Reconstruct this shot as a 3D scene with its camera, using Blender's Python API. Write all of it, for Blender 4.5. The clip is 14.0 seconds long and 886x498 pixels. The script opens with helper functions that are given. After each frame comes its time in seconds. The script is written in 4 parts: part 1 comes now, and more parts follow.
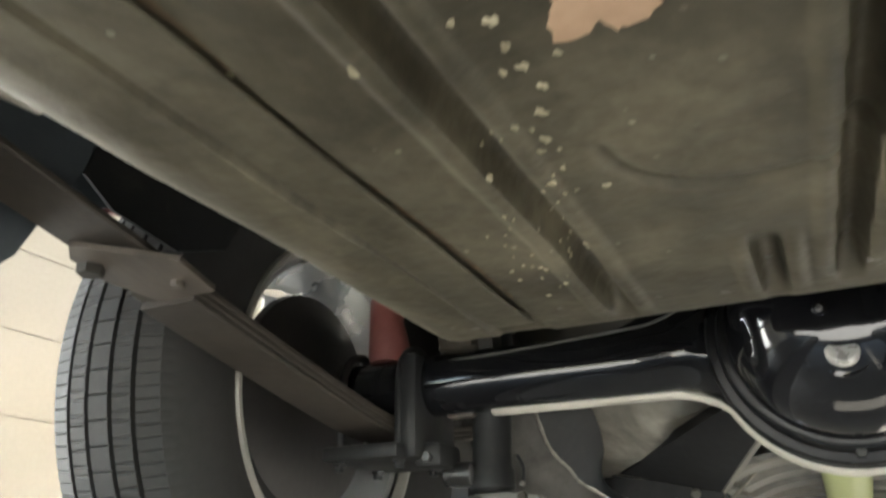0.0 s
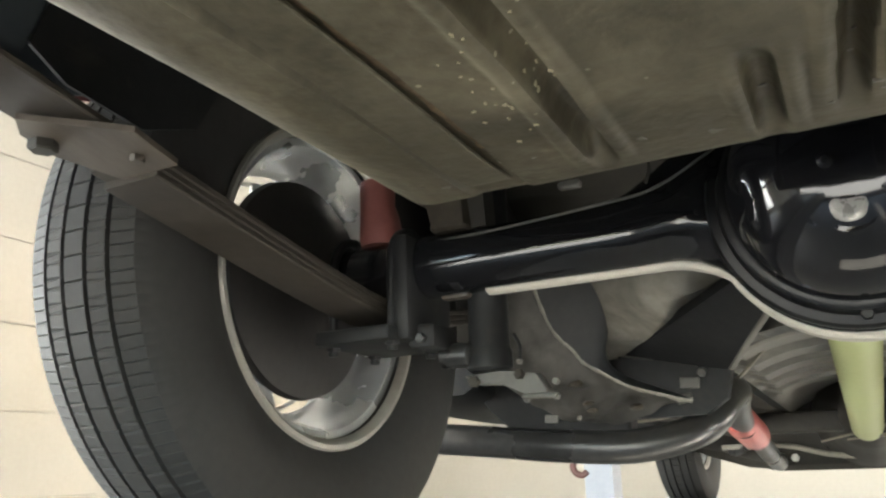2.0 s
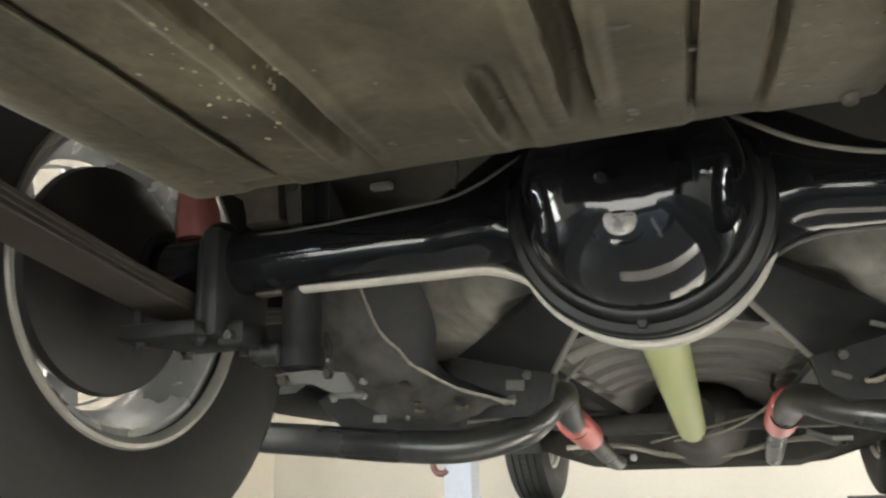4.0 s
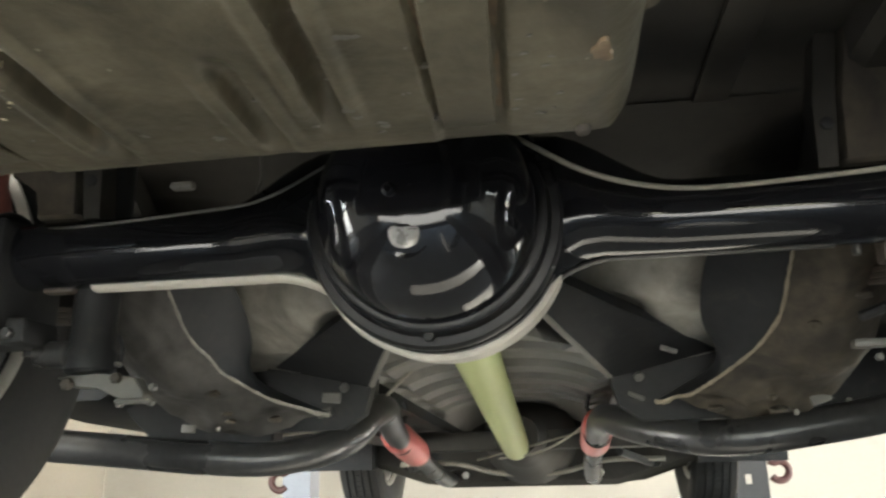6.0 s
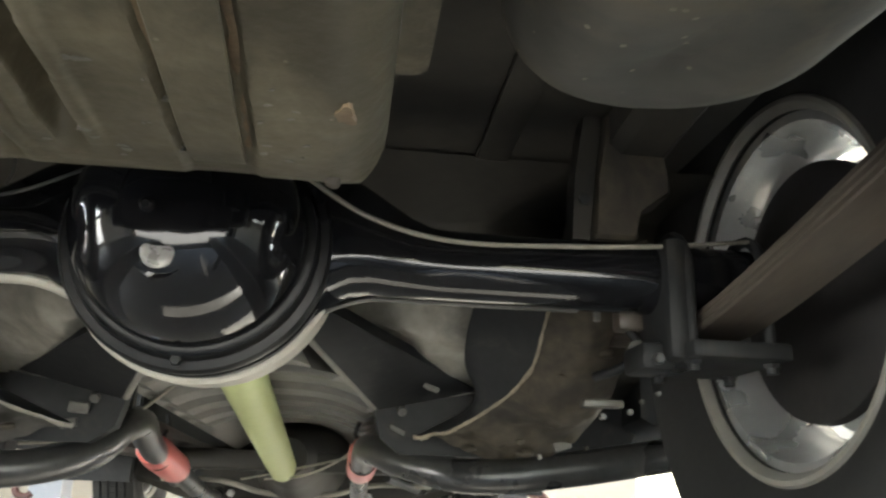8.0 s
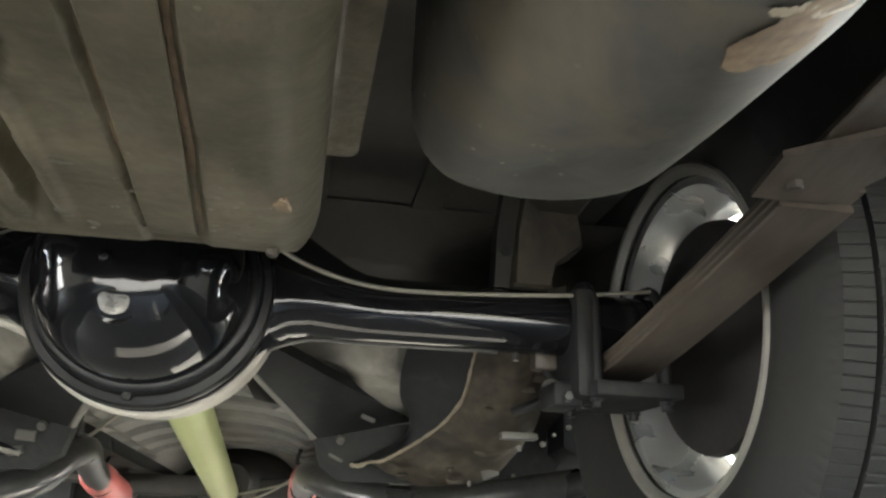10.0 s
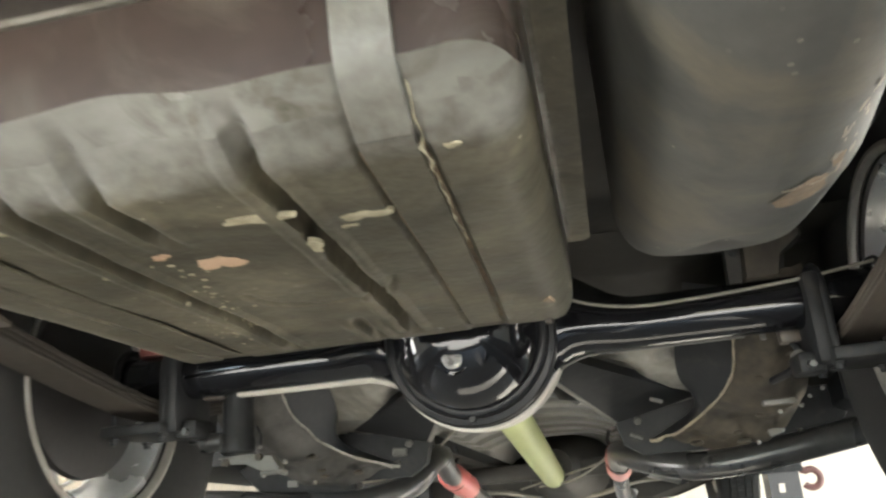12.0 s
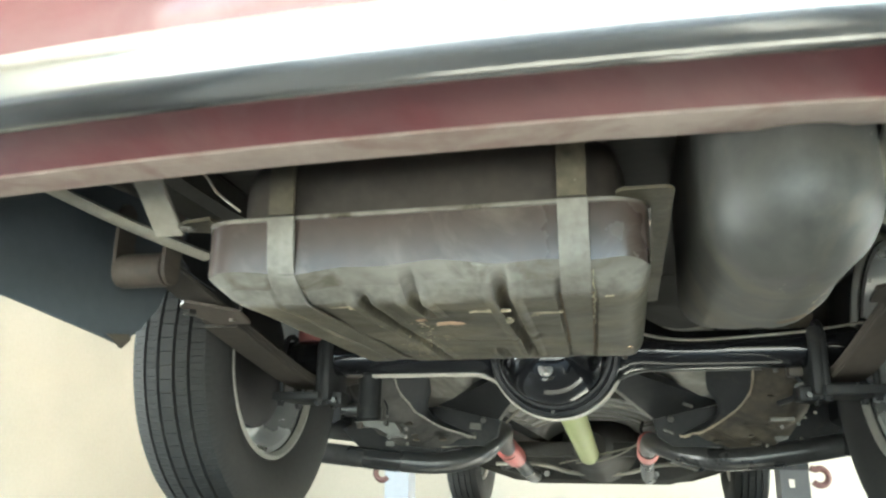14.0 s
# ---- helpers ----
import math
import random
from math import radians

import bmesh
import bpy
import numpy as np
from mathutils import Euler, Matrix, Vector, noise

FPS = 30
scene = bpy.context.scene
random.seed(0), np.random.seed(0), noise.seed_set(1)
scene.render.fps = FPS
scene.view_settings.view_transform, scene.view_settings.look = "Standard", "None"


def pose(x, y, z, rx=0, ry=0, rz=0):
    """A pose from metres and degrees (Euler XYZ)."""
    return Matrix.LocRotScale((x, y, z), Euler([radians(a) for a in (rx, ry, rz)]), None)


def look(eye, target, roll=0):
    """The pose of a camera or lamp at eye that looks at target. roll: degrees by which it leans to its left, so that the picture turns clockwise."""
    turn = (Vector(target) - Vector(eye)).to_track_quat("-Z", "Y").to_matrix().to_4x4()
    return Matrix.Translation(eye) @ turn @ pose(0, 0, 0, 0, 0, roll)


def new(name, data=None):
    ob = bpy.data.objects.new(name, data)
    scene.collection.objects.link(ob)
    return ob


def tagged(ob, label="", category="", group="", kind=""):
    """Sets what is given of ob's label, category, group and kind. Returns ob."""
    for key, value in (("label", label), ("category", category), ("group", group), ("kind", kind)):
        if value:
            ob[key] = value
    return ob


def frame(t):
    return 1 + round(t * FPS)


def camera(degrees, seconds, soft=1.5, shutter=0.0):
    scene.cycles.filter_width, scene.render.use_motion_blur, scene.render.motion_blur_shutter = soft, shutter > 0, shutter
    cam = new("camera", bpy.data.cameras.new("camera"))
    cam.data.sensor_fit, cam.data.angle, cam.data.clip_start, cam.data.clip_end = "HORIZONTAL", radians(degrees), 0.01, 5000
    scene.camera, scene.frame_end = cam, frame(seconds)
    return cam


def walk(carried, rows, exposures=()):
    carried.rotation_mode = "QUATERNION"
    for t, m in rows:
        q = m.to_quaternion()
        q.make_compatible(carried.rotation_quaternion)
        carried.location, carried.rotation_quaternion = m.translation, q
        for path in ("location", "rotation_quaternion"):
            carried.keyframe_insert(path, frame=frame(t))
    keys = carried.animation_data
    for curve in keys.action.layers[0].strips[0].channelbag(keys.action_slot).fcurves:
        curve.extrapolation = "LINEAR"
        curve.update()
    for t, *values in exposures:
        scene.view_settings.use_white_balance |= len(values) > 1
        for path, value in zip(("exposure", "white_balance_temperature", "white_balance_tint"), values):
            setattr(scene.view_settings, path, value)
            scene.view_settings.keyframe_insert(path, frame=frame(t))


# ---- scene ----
cam = camera(58.6, 14.0, soft=2.3, shutter=0.5)
PATH = [
    (0, (-0.028, -0.859, 1.589), (-0.825, 0.811, 2.349), -0.6),
    (0.5, (-0.051, -0.825, 1.578), (-0.862, 0.876, 2.247), -0.4),
    (1, (-0.036, -0.807, 1.578), (-0.875, 0.913, 2.16), -1.6),
    (1.5, (-0.021, -0.81, 1.576), (-0.906, 0.9, 2.121), -2.2),
    (2, (-0.022, -0.803, 1.573), (-0.896, 0.916, 2.104), -2.1),
    (2.5, (-0.012, -0.794, 1.573), (-0.826, 0.955, 2.099), -1.8),
    (3, (0.01, -0.783, 1.572), (-0.733, 1.001, 2.088), -1.4),
    (3.2, (0.018, -0.781, 1.573), (-0.690, 1.018, 2.090), -1.7),
    (5.3, (0.083, -0.761, 1.565), (-0.340, 1.121, 2.095), -1.4),
    (5.5, (0.088, -0.763, 1.562), (-0.289, 1.125, 2.102), -1.6),
    (6, (0.108, -0.76, 1.563), (-0.158, 1.144, 2.113), -1.3),
    (6.5, (0.129, -0.759, 1.568), (-0.023, 1.158, 2.119), -0.3),
    (7, (0.141, -0.759, 1.571), (0.123, 1.159, 2.14), 0.2),
    (7.5, (0.148, -0.762, 1.576), (0.247, 1.149, 2.158), 0.9),
    (8, (0.147, -0.77, 1.579), (0.36, 1.128, 2.172), 1.9),
    (8.5, (0.146, -0.78, 1.581), (0.484, 1.09, 2.205), 2.6),
    (8.7, (0.144, -0.784, 1.584), (0.536, 1.071, 2.220), 2.8),
    (10.8, (0.183, -0.972, 1.577), (0.318, 0.912, 2.231), -1.2),
    (11, (0.19, -1.007, 1.579), (0.211, 0.882, 2.235), -2.3),
    (11.5, (0.188, -1.067, 1.582), (-0.03, 0.824, 2.198), -5.4),
    (12, (0.173, -1.139, 1.578), (-0.171, 0.734, 2.19), -4.9),
    (12.5, (0.164, -1.233, 1.574), (-0.231, 0.646, 2.133), -4.7),
    (13, (0.152, -1.313, 1.571), (-0.278, 0.561, 2.122), -2.9),
    (13.2, (0.146, -1.358, 1.571), (-0.312, 0.500, 2.123), -1.9),
    (13.5, (0.145, -1.422, 1.572), (-0.336, 0.44, 2.119), -0.0),
    (14, (0.129, -1.558, 1.583), (-0.304, 0.32, 2.116), 0.5),
]
EXPOSURES = [(0, 5.2, 6500, 8), (3.2, 5.15, 6500, 8), (5.3, 4.95, 6500, 8), (8.5, 5.05, 6500, 8), (11, 5.3, 6500, 9), (12, 5.42, 6500, 9), (13, 5.45, 6400, 6), (14, 5.42, 6150, -1)]

walk(cam, [(t, look(eye, target, roll)) for t, eye, target, roll in PATH], exposures=EXPOSURES)

# ---- world and light: sky, sun and fill lamps added in unseen openings ----
world = bpy.data.worlds.new("world")
scene.world = world
world.use_nodes = True
wn = world.node_tree
sky = wn.nodes.new("ShaderNodeTexSky")
sky.sky_type, sky.sun_disc = "NISHITA", False
sky.sun_elevation, sky.sun_rotation = radians(30), radians(90)
wn.links.new(sky.outputs[0], wn.nodes["Background"].inputs[0])
wn.nodes["Background"].inputs[1].default_value = 0.05


def area_lamp(name, m, sx, sy, watts, colour):
    data = bpy.data.lights.new(name, "AREA")
    data.shape, data.size, data.size_y, data.energy, data.color = "RECTANGLE", sx, sy, watts, colour
    ob = new(name, data)
    ob.matrix_world = m
    return ob


# Area lamps are added fill for the underbody and walls, not known sources.
area_lamp("rear_fill", look((0.25, -6.45, 1.85), (0.25, 0, 1.9)), 8.6, 3.3, 5.4, (1.0, 0.985, 0.94))
area_lamp("side_fill", look((-4.45, -0.6, 1.9), (0, -0.6, 1.9)), 3.0, 2.4, 14.5, (1.0, 0.985, 0.95))
# added to brighten the right rim and the front wall
area_lamp("side_fill", look((4.93, 0.05, 1.7), (0, 0.05, 1.7)), 0.5, 3.1, 6, (0.82, 0.94, 1.0))
area_lamp("side_fill", look((4.95, 3.6, 1.6), (1.5, 5.6, 1.2)), 2.8, 2.2, 5, (1.0, 0.985, 0.95))
sun = new("sun", bpy.data.lights.new("sun", "SUN"))
sun.data.energy, sun.data.angle, sun.data.color = 5.0, radians(0.5), (1.0, 0.95, 0.86)
sun.matrix_world = look((12, -2.3, 7.0), (0, -2.1, 0))

# ---- materials ----


def material(name, dark, light, rough=0.5, metal=0.0, scale=8.0, fine=60.0, bump=0.15, depth=0.002,
             coat=0.0, spread=0.35, rough_spread=0.15, specks=None, speck_scale=45.0, speck_size=0.18, stretch=(1, 1, 1), spec=0.5, stain=None, stain_scale=4.0, stain_at=0.52, stain_soft=0.1, band=None):
    """Two noises (large stains and fine grain) between two colours, with relief and worn gloss."""
    m = bpy.data.materials.new(name)
    m.use_nodes = True
    n, l = m.node_tree.nodes, m.node_tree.links
    b = n["Principled BSDF"]
    co = n.new("ShaderNodeTexCoord")
    mp = n.new("ShaderNodeMapping")
    mp.inputs["Scale"].default_value = stretch
    l.new(co.outputs["Object"], mp.inputs[0])
    big = n.new("ShaderNodeTexNoise")
    big.inputs["Scale"].default_value, big.inputs["Detail"].default_value = scale, 6
    small = n.new("ShaderNodeTexNoise")
    small.inputs["Scale"].default_value, small.inputs["Detail"].default_value = fine, 4
    l.new(mp.outputs[0], big.inputs[0])
    l.new(mp.outputs[0], small.inputs[0])
    mix = n.new("ShaderNodeMath")
    mix.operation = "MULTIPLY_ADD"
    l.new(small.outputs[0], mix.inputs[0])
    mix.inputs[1].default_value = 0.45
    l.new(big.outputs[0], mix.inputs[2])
    rmp = n.new("ShaderNodeMapRange")
    rmp.inputs["From Min"].default_value, rmp.inputs["From Max"].default_value = 0.72 - spread, 0.72 + spread
    l.new(mix.outputs[0], rmp.inputs[0])
    col = n.new("ShaderNodeMix")
    col.data_type = "RGBA"
    col.inputs[6].default_value, col.inputs[7].default_value = (*dark, 1), (*light, 1)
    l.new(rmp.outputs[0], col.inputs[0])
    out = col.outputs[2]
    if specks:
        vor = n.new("ShaderNodeTexVoronoi")
        vor.inputs["Scale"].default_value = speck_scale
        l.new(mp.outputs[0], vor.inputs[0])
        cut = n.new("ShaderNodeMapRange")
        cut.inputs["From Min"].default_value, cut.inputs["From Max"].default_value = speck_size, speck_size * 0.7
        l.new(vor.outputs["Distance"], cut.inputs[0])
        few = n.new("ShaderNodeMapRange")
        few.inputs["From Min"].default_value, few.inputs["From Max"].default_value = 0.52, 0.6
        l.new(big.outputs[0], few.inputs[0])
        both = n.new("ShaderNodeMath")
        both.operation = "MULTIPLY"
        l.new(cut.outputs[0], both.inputs[0])
        l.new(few.outputs[0], both.inputs[1])
        sp = n.new("ShaderNodeMix")
        sp.data_type = "RGBA"
        l.new(both.outputs[0], sp.inputs[0])
        l.new(out, sp.inputs[6])
        sp.inputs[7].default_value = (*specks, 1)
        out = sp.outputs[2]
    if stain:
        st = n.new("ShaderNodeTexNoise")
        st.inputs["Scale"].default_value, st.inputs["Detail"].default_value, st.inputs["Distortion"].default_value = stain_scale, 9, 0.7
        st.inputs["Roughness"].default_value = 0.62
        l.new(co.outputs["Object"], st.inputs[0])
        sm = n.new("ShaderNodeMapRange")
        sm.inputs["From Min"].default_value, sm.inputs["From Max"].default_value = stain_at - stain_soft, stain_at + stain_soft
        l.new(st.outputs[0], sm.inputs[0])
        ss = n.new("ShaderNodeMix")
        ss.data_type = "RGBA"
        l.new(sm.outputs[0], ss.inputs[0])
        l.new(out, ss.inputs[6])
        ss.inputs[7].default_value = (*stain, 1)
        out = ss.outputs[2]
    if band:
        # second pair of colours behind a line across y, with a ragged, mottled border
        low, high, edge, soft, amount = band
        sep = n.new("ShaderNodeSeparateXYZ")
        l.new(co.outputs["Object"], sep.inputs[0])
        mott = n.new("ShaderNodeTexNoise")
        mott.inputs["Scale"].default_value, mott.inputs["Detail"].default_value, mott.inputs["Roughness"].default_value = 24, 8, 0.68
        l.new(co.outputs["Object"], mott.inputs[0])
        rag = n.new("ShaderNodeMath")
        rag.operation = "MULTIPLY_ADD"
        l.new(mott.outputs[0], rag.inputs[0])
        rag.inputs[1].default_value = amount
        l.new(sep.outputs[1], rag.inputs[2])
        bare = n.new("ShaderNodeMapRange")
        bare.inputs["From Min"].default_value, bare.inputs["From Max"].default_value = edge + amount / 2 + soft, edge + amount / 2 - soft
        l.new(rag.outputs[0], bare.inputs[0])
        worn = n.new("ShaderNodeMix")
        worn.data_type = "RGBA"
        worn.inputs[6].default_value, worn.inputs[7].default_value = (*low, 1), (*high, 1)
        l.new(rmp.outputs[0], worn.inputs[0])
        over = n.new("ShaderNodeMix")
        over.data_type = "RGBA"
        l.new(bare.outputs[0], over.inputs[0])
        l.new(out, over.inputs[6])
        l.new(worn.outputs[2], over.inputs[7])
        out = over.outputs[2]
    l.new(out, b.inputs["Base Color"])
    rr = n.new("ShaderNodeMapRange")
    rr.inputs["To Min"].default_value, rr.inputs["To Max"].default_value = max(0.03, rough - rough_spread), min(1, rough + rough_spread)
    l.new(big.outputs[0], rr.inputs[0])
    l.new(rr.outputs[0], b.inputs["Roughness"])
    b.inputs["Metallic"].default_value = metal
    b.inputs["Coat Weight"].default_value = coat
    b.inputs["Coat Roughness"].default_value = 0.06
    b.inputs["Specular IOR Level"].default_value = spec
    if bump:
        bp = n.new("ShaderNodeBump")
        bp.inputs["Strength"].default_value, bp.inputs["Distance"].default_value = bump, depth
        l.new(mix.outputs[0], bp.inputs["Height"])
        l.new(bp.outputs[0], b.inputs["Normal"])
    return m


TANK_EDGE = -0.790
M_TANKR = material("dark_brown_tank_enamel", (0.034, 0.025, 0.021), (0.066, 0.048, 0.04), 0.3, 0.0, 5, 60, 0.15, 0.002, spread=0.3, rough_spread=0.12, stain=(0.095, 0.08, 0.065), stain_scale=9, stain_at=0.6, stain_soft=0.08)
M_TANKP = material("grey_tank_edge", (0.095, 0.087, 0.072), (0.23, 0.218, 0.19), 0.22, 0.0, 11, 80, 0.4, 0.002, spread=0.3, rough_spread=0.14, stretch=(0.6, 1, 1), stain=(0.085, 0.075, 0.055), stain_scale=14, stain_at=0.56, stain_soft=0.08)
M_TANK = material("undercoated_tank", (0.038, 0.033, 0.021), (0.155, 0.135, 0.09), 0.5, 0.0, 13, 110, 0.55, 0.003, spread=0.27, rough_spread=0.2, spec=0.25, specks=(0.34, 0.31, 0.23), speck_scale=60, speck_size=0.1, stain=(0.046, 0.04, 0.026), stain_scale=6.5, stain_at=0.52, stain_soft=0.11)
M_TANKB = material("undercoated_tank_with_grey_edge", (0.038, 0.033, 0.021), (0.155, 0.135, 0.09), 0.5, 0.0, 13, 110, 0.55, 0.003, spread=0.27, rough_spread=0.2, spec=0.25, specks=(0.34, 0.31, 0.23), speck_scale=60, speck_size=0.1, stain=(0.046, 0.04, 0.026), stain_scale=6.5, stain_at=0.52, stain_soft=0.11, band=((0.085, 0.077, 0.062), (0.23, 0.218, 0.19), TANK_EDGE, 0.009, 0.05))
M_CREASE = material("rust_stained_crease", (0.05, 0.034, 0.02), (0.15, 0.105, 0.06), 0.8, 0.0, 40, 160, 0.6, spread=0.25)
M_STRAP = material("strap_steel", (0.066, 0.06, 0.05), (0.128, 0.118, 0.1), 0.42, 0.0, 14, 90, 0.4)
M_WELL = material("trunk_well_paint", (0.023, 0.0225, 0.0195), (0.066, 0.063, 0.054), 0.56, 0.0, 5, 60, 0.35, spread=0.25, spec=0.4, specks=(0.2, 0.18, 0.14), speck_scale=70, speck_size=0.12, stain=(0.085, 0.072, 0.05), stain_scale=8, stain_at=0.57, stain_soft=0.09)
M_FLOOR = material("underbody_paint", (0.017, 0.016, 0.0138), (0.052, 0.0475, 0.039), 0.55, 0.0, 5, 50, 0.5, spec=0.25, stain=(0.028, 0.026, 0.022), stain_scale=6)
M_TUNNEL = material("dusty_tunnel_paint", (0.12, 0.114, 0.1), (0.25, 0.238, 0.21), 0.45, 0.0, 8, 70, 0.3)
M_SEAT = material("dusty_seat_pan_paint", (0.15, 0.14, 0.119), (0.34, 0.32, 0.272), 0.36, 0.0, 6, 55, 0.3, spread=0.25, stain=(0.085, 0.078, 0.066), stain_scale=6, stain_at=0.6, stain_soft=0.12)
M_DIRT = material("caked_brown_dirt", (0.03, 0.025, 0.0185), (0.098, 0.082, 0.06), 0.7, 0.0, 9, 70, 0.45, 0.004, spread=0.25, spec=0.25, stain=(0.03, 0.027, 0.023), stain_scale=9, stain_at=0.55)
M_KICK = material("grey_dusty_kick_paint", (0.026, 0.025, 0.0225), (0.07, 0.066, 0.059), 0.55, 0.0, 8, 70, 0.45, 0.003, spread=0.25, spec=0.3, stain=(0.03, 0.028, 0.025), stain_scale=8, stain_at=0.56)
M_KTAB = material("dull_steel_tab", (0.06, 0.057, 0.05), (0.13, 0.124, 0.108), 0.5, 0.0, 20, 120, 0.4)
M_FOLD = material("dusty_brown_fold", (0.13, 0.108, 0.075), (0.29, 0.245, 0.175), 0.6, 0.0, 30, 120, 0.5, spread=0.25)
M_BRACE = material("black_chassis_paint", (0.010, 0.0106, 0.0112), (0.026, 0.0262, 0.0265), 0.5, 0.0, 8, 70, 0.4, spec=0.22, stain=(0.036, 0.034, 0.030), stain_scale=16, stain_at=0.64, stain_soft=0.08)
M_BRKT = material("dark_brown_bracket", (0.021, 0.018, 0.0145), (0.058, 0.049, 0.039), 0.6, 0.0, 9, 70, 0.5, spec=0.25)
M_SATIN = material("satin_black_flange", (0.005, 0.005, 0.006), (0.012, 0.012, 0.012), 0.3, 0.0, 12, 90, 0.1, spec=0.22)
M_GLOSS = material("gloss_black_enamel", (0.006, 0.0062, 0.007), (0.011, 0.011, 0.0125), 0.08, 0.0, 9, 80, 0.06, 0.001, spec=0.45, rough_spread=0.05)
M_CAST = material("bare_carrier_casting", (0.4, 0.38, 0.33), (0.62, 0.59, 0.52), 0.4, 0.0, 14, 120, 0.3)
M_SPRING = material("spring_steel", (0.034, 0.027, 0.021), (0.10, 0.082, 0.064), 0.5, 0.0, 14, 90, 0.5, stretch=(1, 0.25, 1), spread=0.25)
M_RUST = material("surface_rust", (0.09, 0.06, 0.035), (0.22, 0.155, 0.09), 0.75, 0.0, 45, 150, 0.6, spread=0.2)
M_CHIP = material("bare_primer_chip", (0.2, 0.175, 0.11), (0.46, 0.41, 0.28), 0.6, 0.0, 60, 200, 0.5, spread=0.25)
M_ORANGE = material("orange_primer", (0.36, 0.22, 0.13), (0.55, 0.38, 0.25), 0.65, 0.0, 30, 160, 0.4)
M_RUBBER = material("tyre_rubber", (0.019, 0.0185, 0.0178), (0.036, 0.035, 0.033), 0.75, 0.0, 6, 90, 0.15, 0.001, spec=0.25)
M_CHROME = material("brushed_steel_rim", (0.56, 0.56, 0.55), (0.74, 0.74, 0.73), 0.28, 0.72, 12, 60, 0.05, 0.0005, rough_spread=0.08)
M_RIMLIP = material("satin_rim_lip", (0.3, 0.285, 0.25), (0.44, 0.42, 0.375), 0.38, 0.4, 12, 60, 0.1, 0.0005)
M_BUMPER = material("bumper_chrome", (0.44, 0.44, 0.43), (0.55, 0.55, 0.54), 0.2, 1.0, 6, 60, 0.05, 0.0005, rough_spread=0.05)
M_DRUM = material("brake_drum_iron", (0.012, 0.011, 0.011), (0.03, 0.027, 0.025), 0.6, 0.2, 15, 90, 0.4)
M_SHAFT = material("lime_primer_tube", (0.42, 0.46, 0.2), (0.5, 0.54, 0.27), 0.5, 0.0, 9, 80, 0.1)
M_RED = material("red_muffler_paint", (0.5, 0.1, 0.09), (0.66, 0.2, 0.17), 0.34, 0.0, 10, 90, 0.1, coat=0.3)
M_STOP = material("faded_red_rubber", (0.2, 0.06, 0.05), (0.33, 0.12, 0.1), 0.6, 0.0, 20, 90, 0.3)
M_PIPE = material("dark_exhaust_steel", (0.03, 0.03, 0.03), (0.085, 0.083, 0.08), 0.3, 0.5, 9, 80, 0.2)
M_MAROON = material("maroon_body_paint", (0.14, 0.039, 0.043), (0.185, 0.056, 0.058), 0.36, 0.0, 5, 60, 0.06, coat=0.6, stain=(0.21, 0.105, 0.10), stain_scale=5, stain_at=0.6, stain_soft=0.15)
M_LIP = material("dusty_beige_edge", (0.31, 0.24, 0.2), (0.45, 0.37, 0.315), 0.5, 0.0, 8, 80, 0.3, stain=(0.27, 0.18, 0.15), stain_scale=12, stain_at=0.6)
M_PALE = material("dusty_bracket_steel", (0.18, 0.165, 0.135), (0.34, 0.315, 0.255), 0.5, 0.0, 10, 80, 0.3)
M_BOLT = material("zinc_bolt", (0.42, 0.41, 0.39), (0.6, 0.59, 0.56), 0.35, 0.5, 30, 150, 0.1)
M_PLUG = material("worn_bright_plug", (0.25, 0.245, 0.23), (0.62, 0.61, 0.58), 0.3, 0.4, 70, 160, 0.2)
M_WALL = material("cream_wall_paint", (0.37, 0.345, 0.3), (0.45, 0.42, 0.37), 0.7, 0.0, 1.2, 30, 0.1)
M_CEIL = material("white_ceiling_paint", (0.7, 0.67, 0.6), (0.8, 0.77, 0.7), 0.7, 0.0, 1.2, 30, 0.1)
M_CONC = material("grey_sealed_concrete", (0.065, 0.063, 0.058), (0.12, 0.116, 0.107), 0.45, 0.0, 1.3, 35, 0.15)
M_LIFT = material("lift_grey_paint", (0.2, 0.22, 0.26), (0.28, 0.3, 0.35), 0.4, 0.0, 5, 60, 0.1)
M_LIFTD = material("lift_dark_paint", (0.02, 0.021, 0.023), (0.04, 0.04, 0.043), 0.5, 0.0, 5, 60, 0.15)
M_SPLASH = material("splash_guard_paint", (0.036, 0.044, 0.05), (0.064, 0.075, 0.083), 0.5, 0.0, 6, 60, 0.2)
M_HOOK = material("red_hook_paint", (0.05, 0.017, 0.015), (0.095, 0.034, 0.03), 0.45, 0.0, 10, 90, 0.2)
M_ASPH = material("yard_concrete", (0.2, 0.195, 0.185), (0.3, 0.293, 0.28), 0.85, 0.0, 2, 60, 0.3)

# ---- mesh helpers ----


def part(name, bm, mat, parent=None, label="", smooth=True, place=None):
    """Link a bmesh as one mesh object, under a thing or part."""
    me = bpy.data.meshes.new(name)
    bmesh.ops.recalc_face_normals(bm, faces=bm.faces)
    bm.to_mesh(me)
    bm.free()
    me.materials.append(mat)
    if smooth:
        me.shade_smooth()
        me.set_sharp_from_angle(angle=radians(38))
    return hang(name, me, parent, label, place)


def hang(name, me, parent=None, label="", place=None):
    ob = new(name, me)
    if place is not None:
        ob.matrix_basis = place
    if parent is not None:
        ob.parent = parent
        ob.matrix_parent_inverse = bases[parent.name].inverted() if parent.name in bases else Matrix()
    if label:
        ob["label"] = label
    return ob


bases = {}


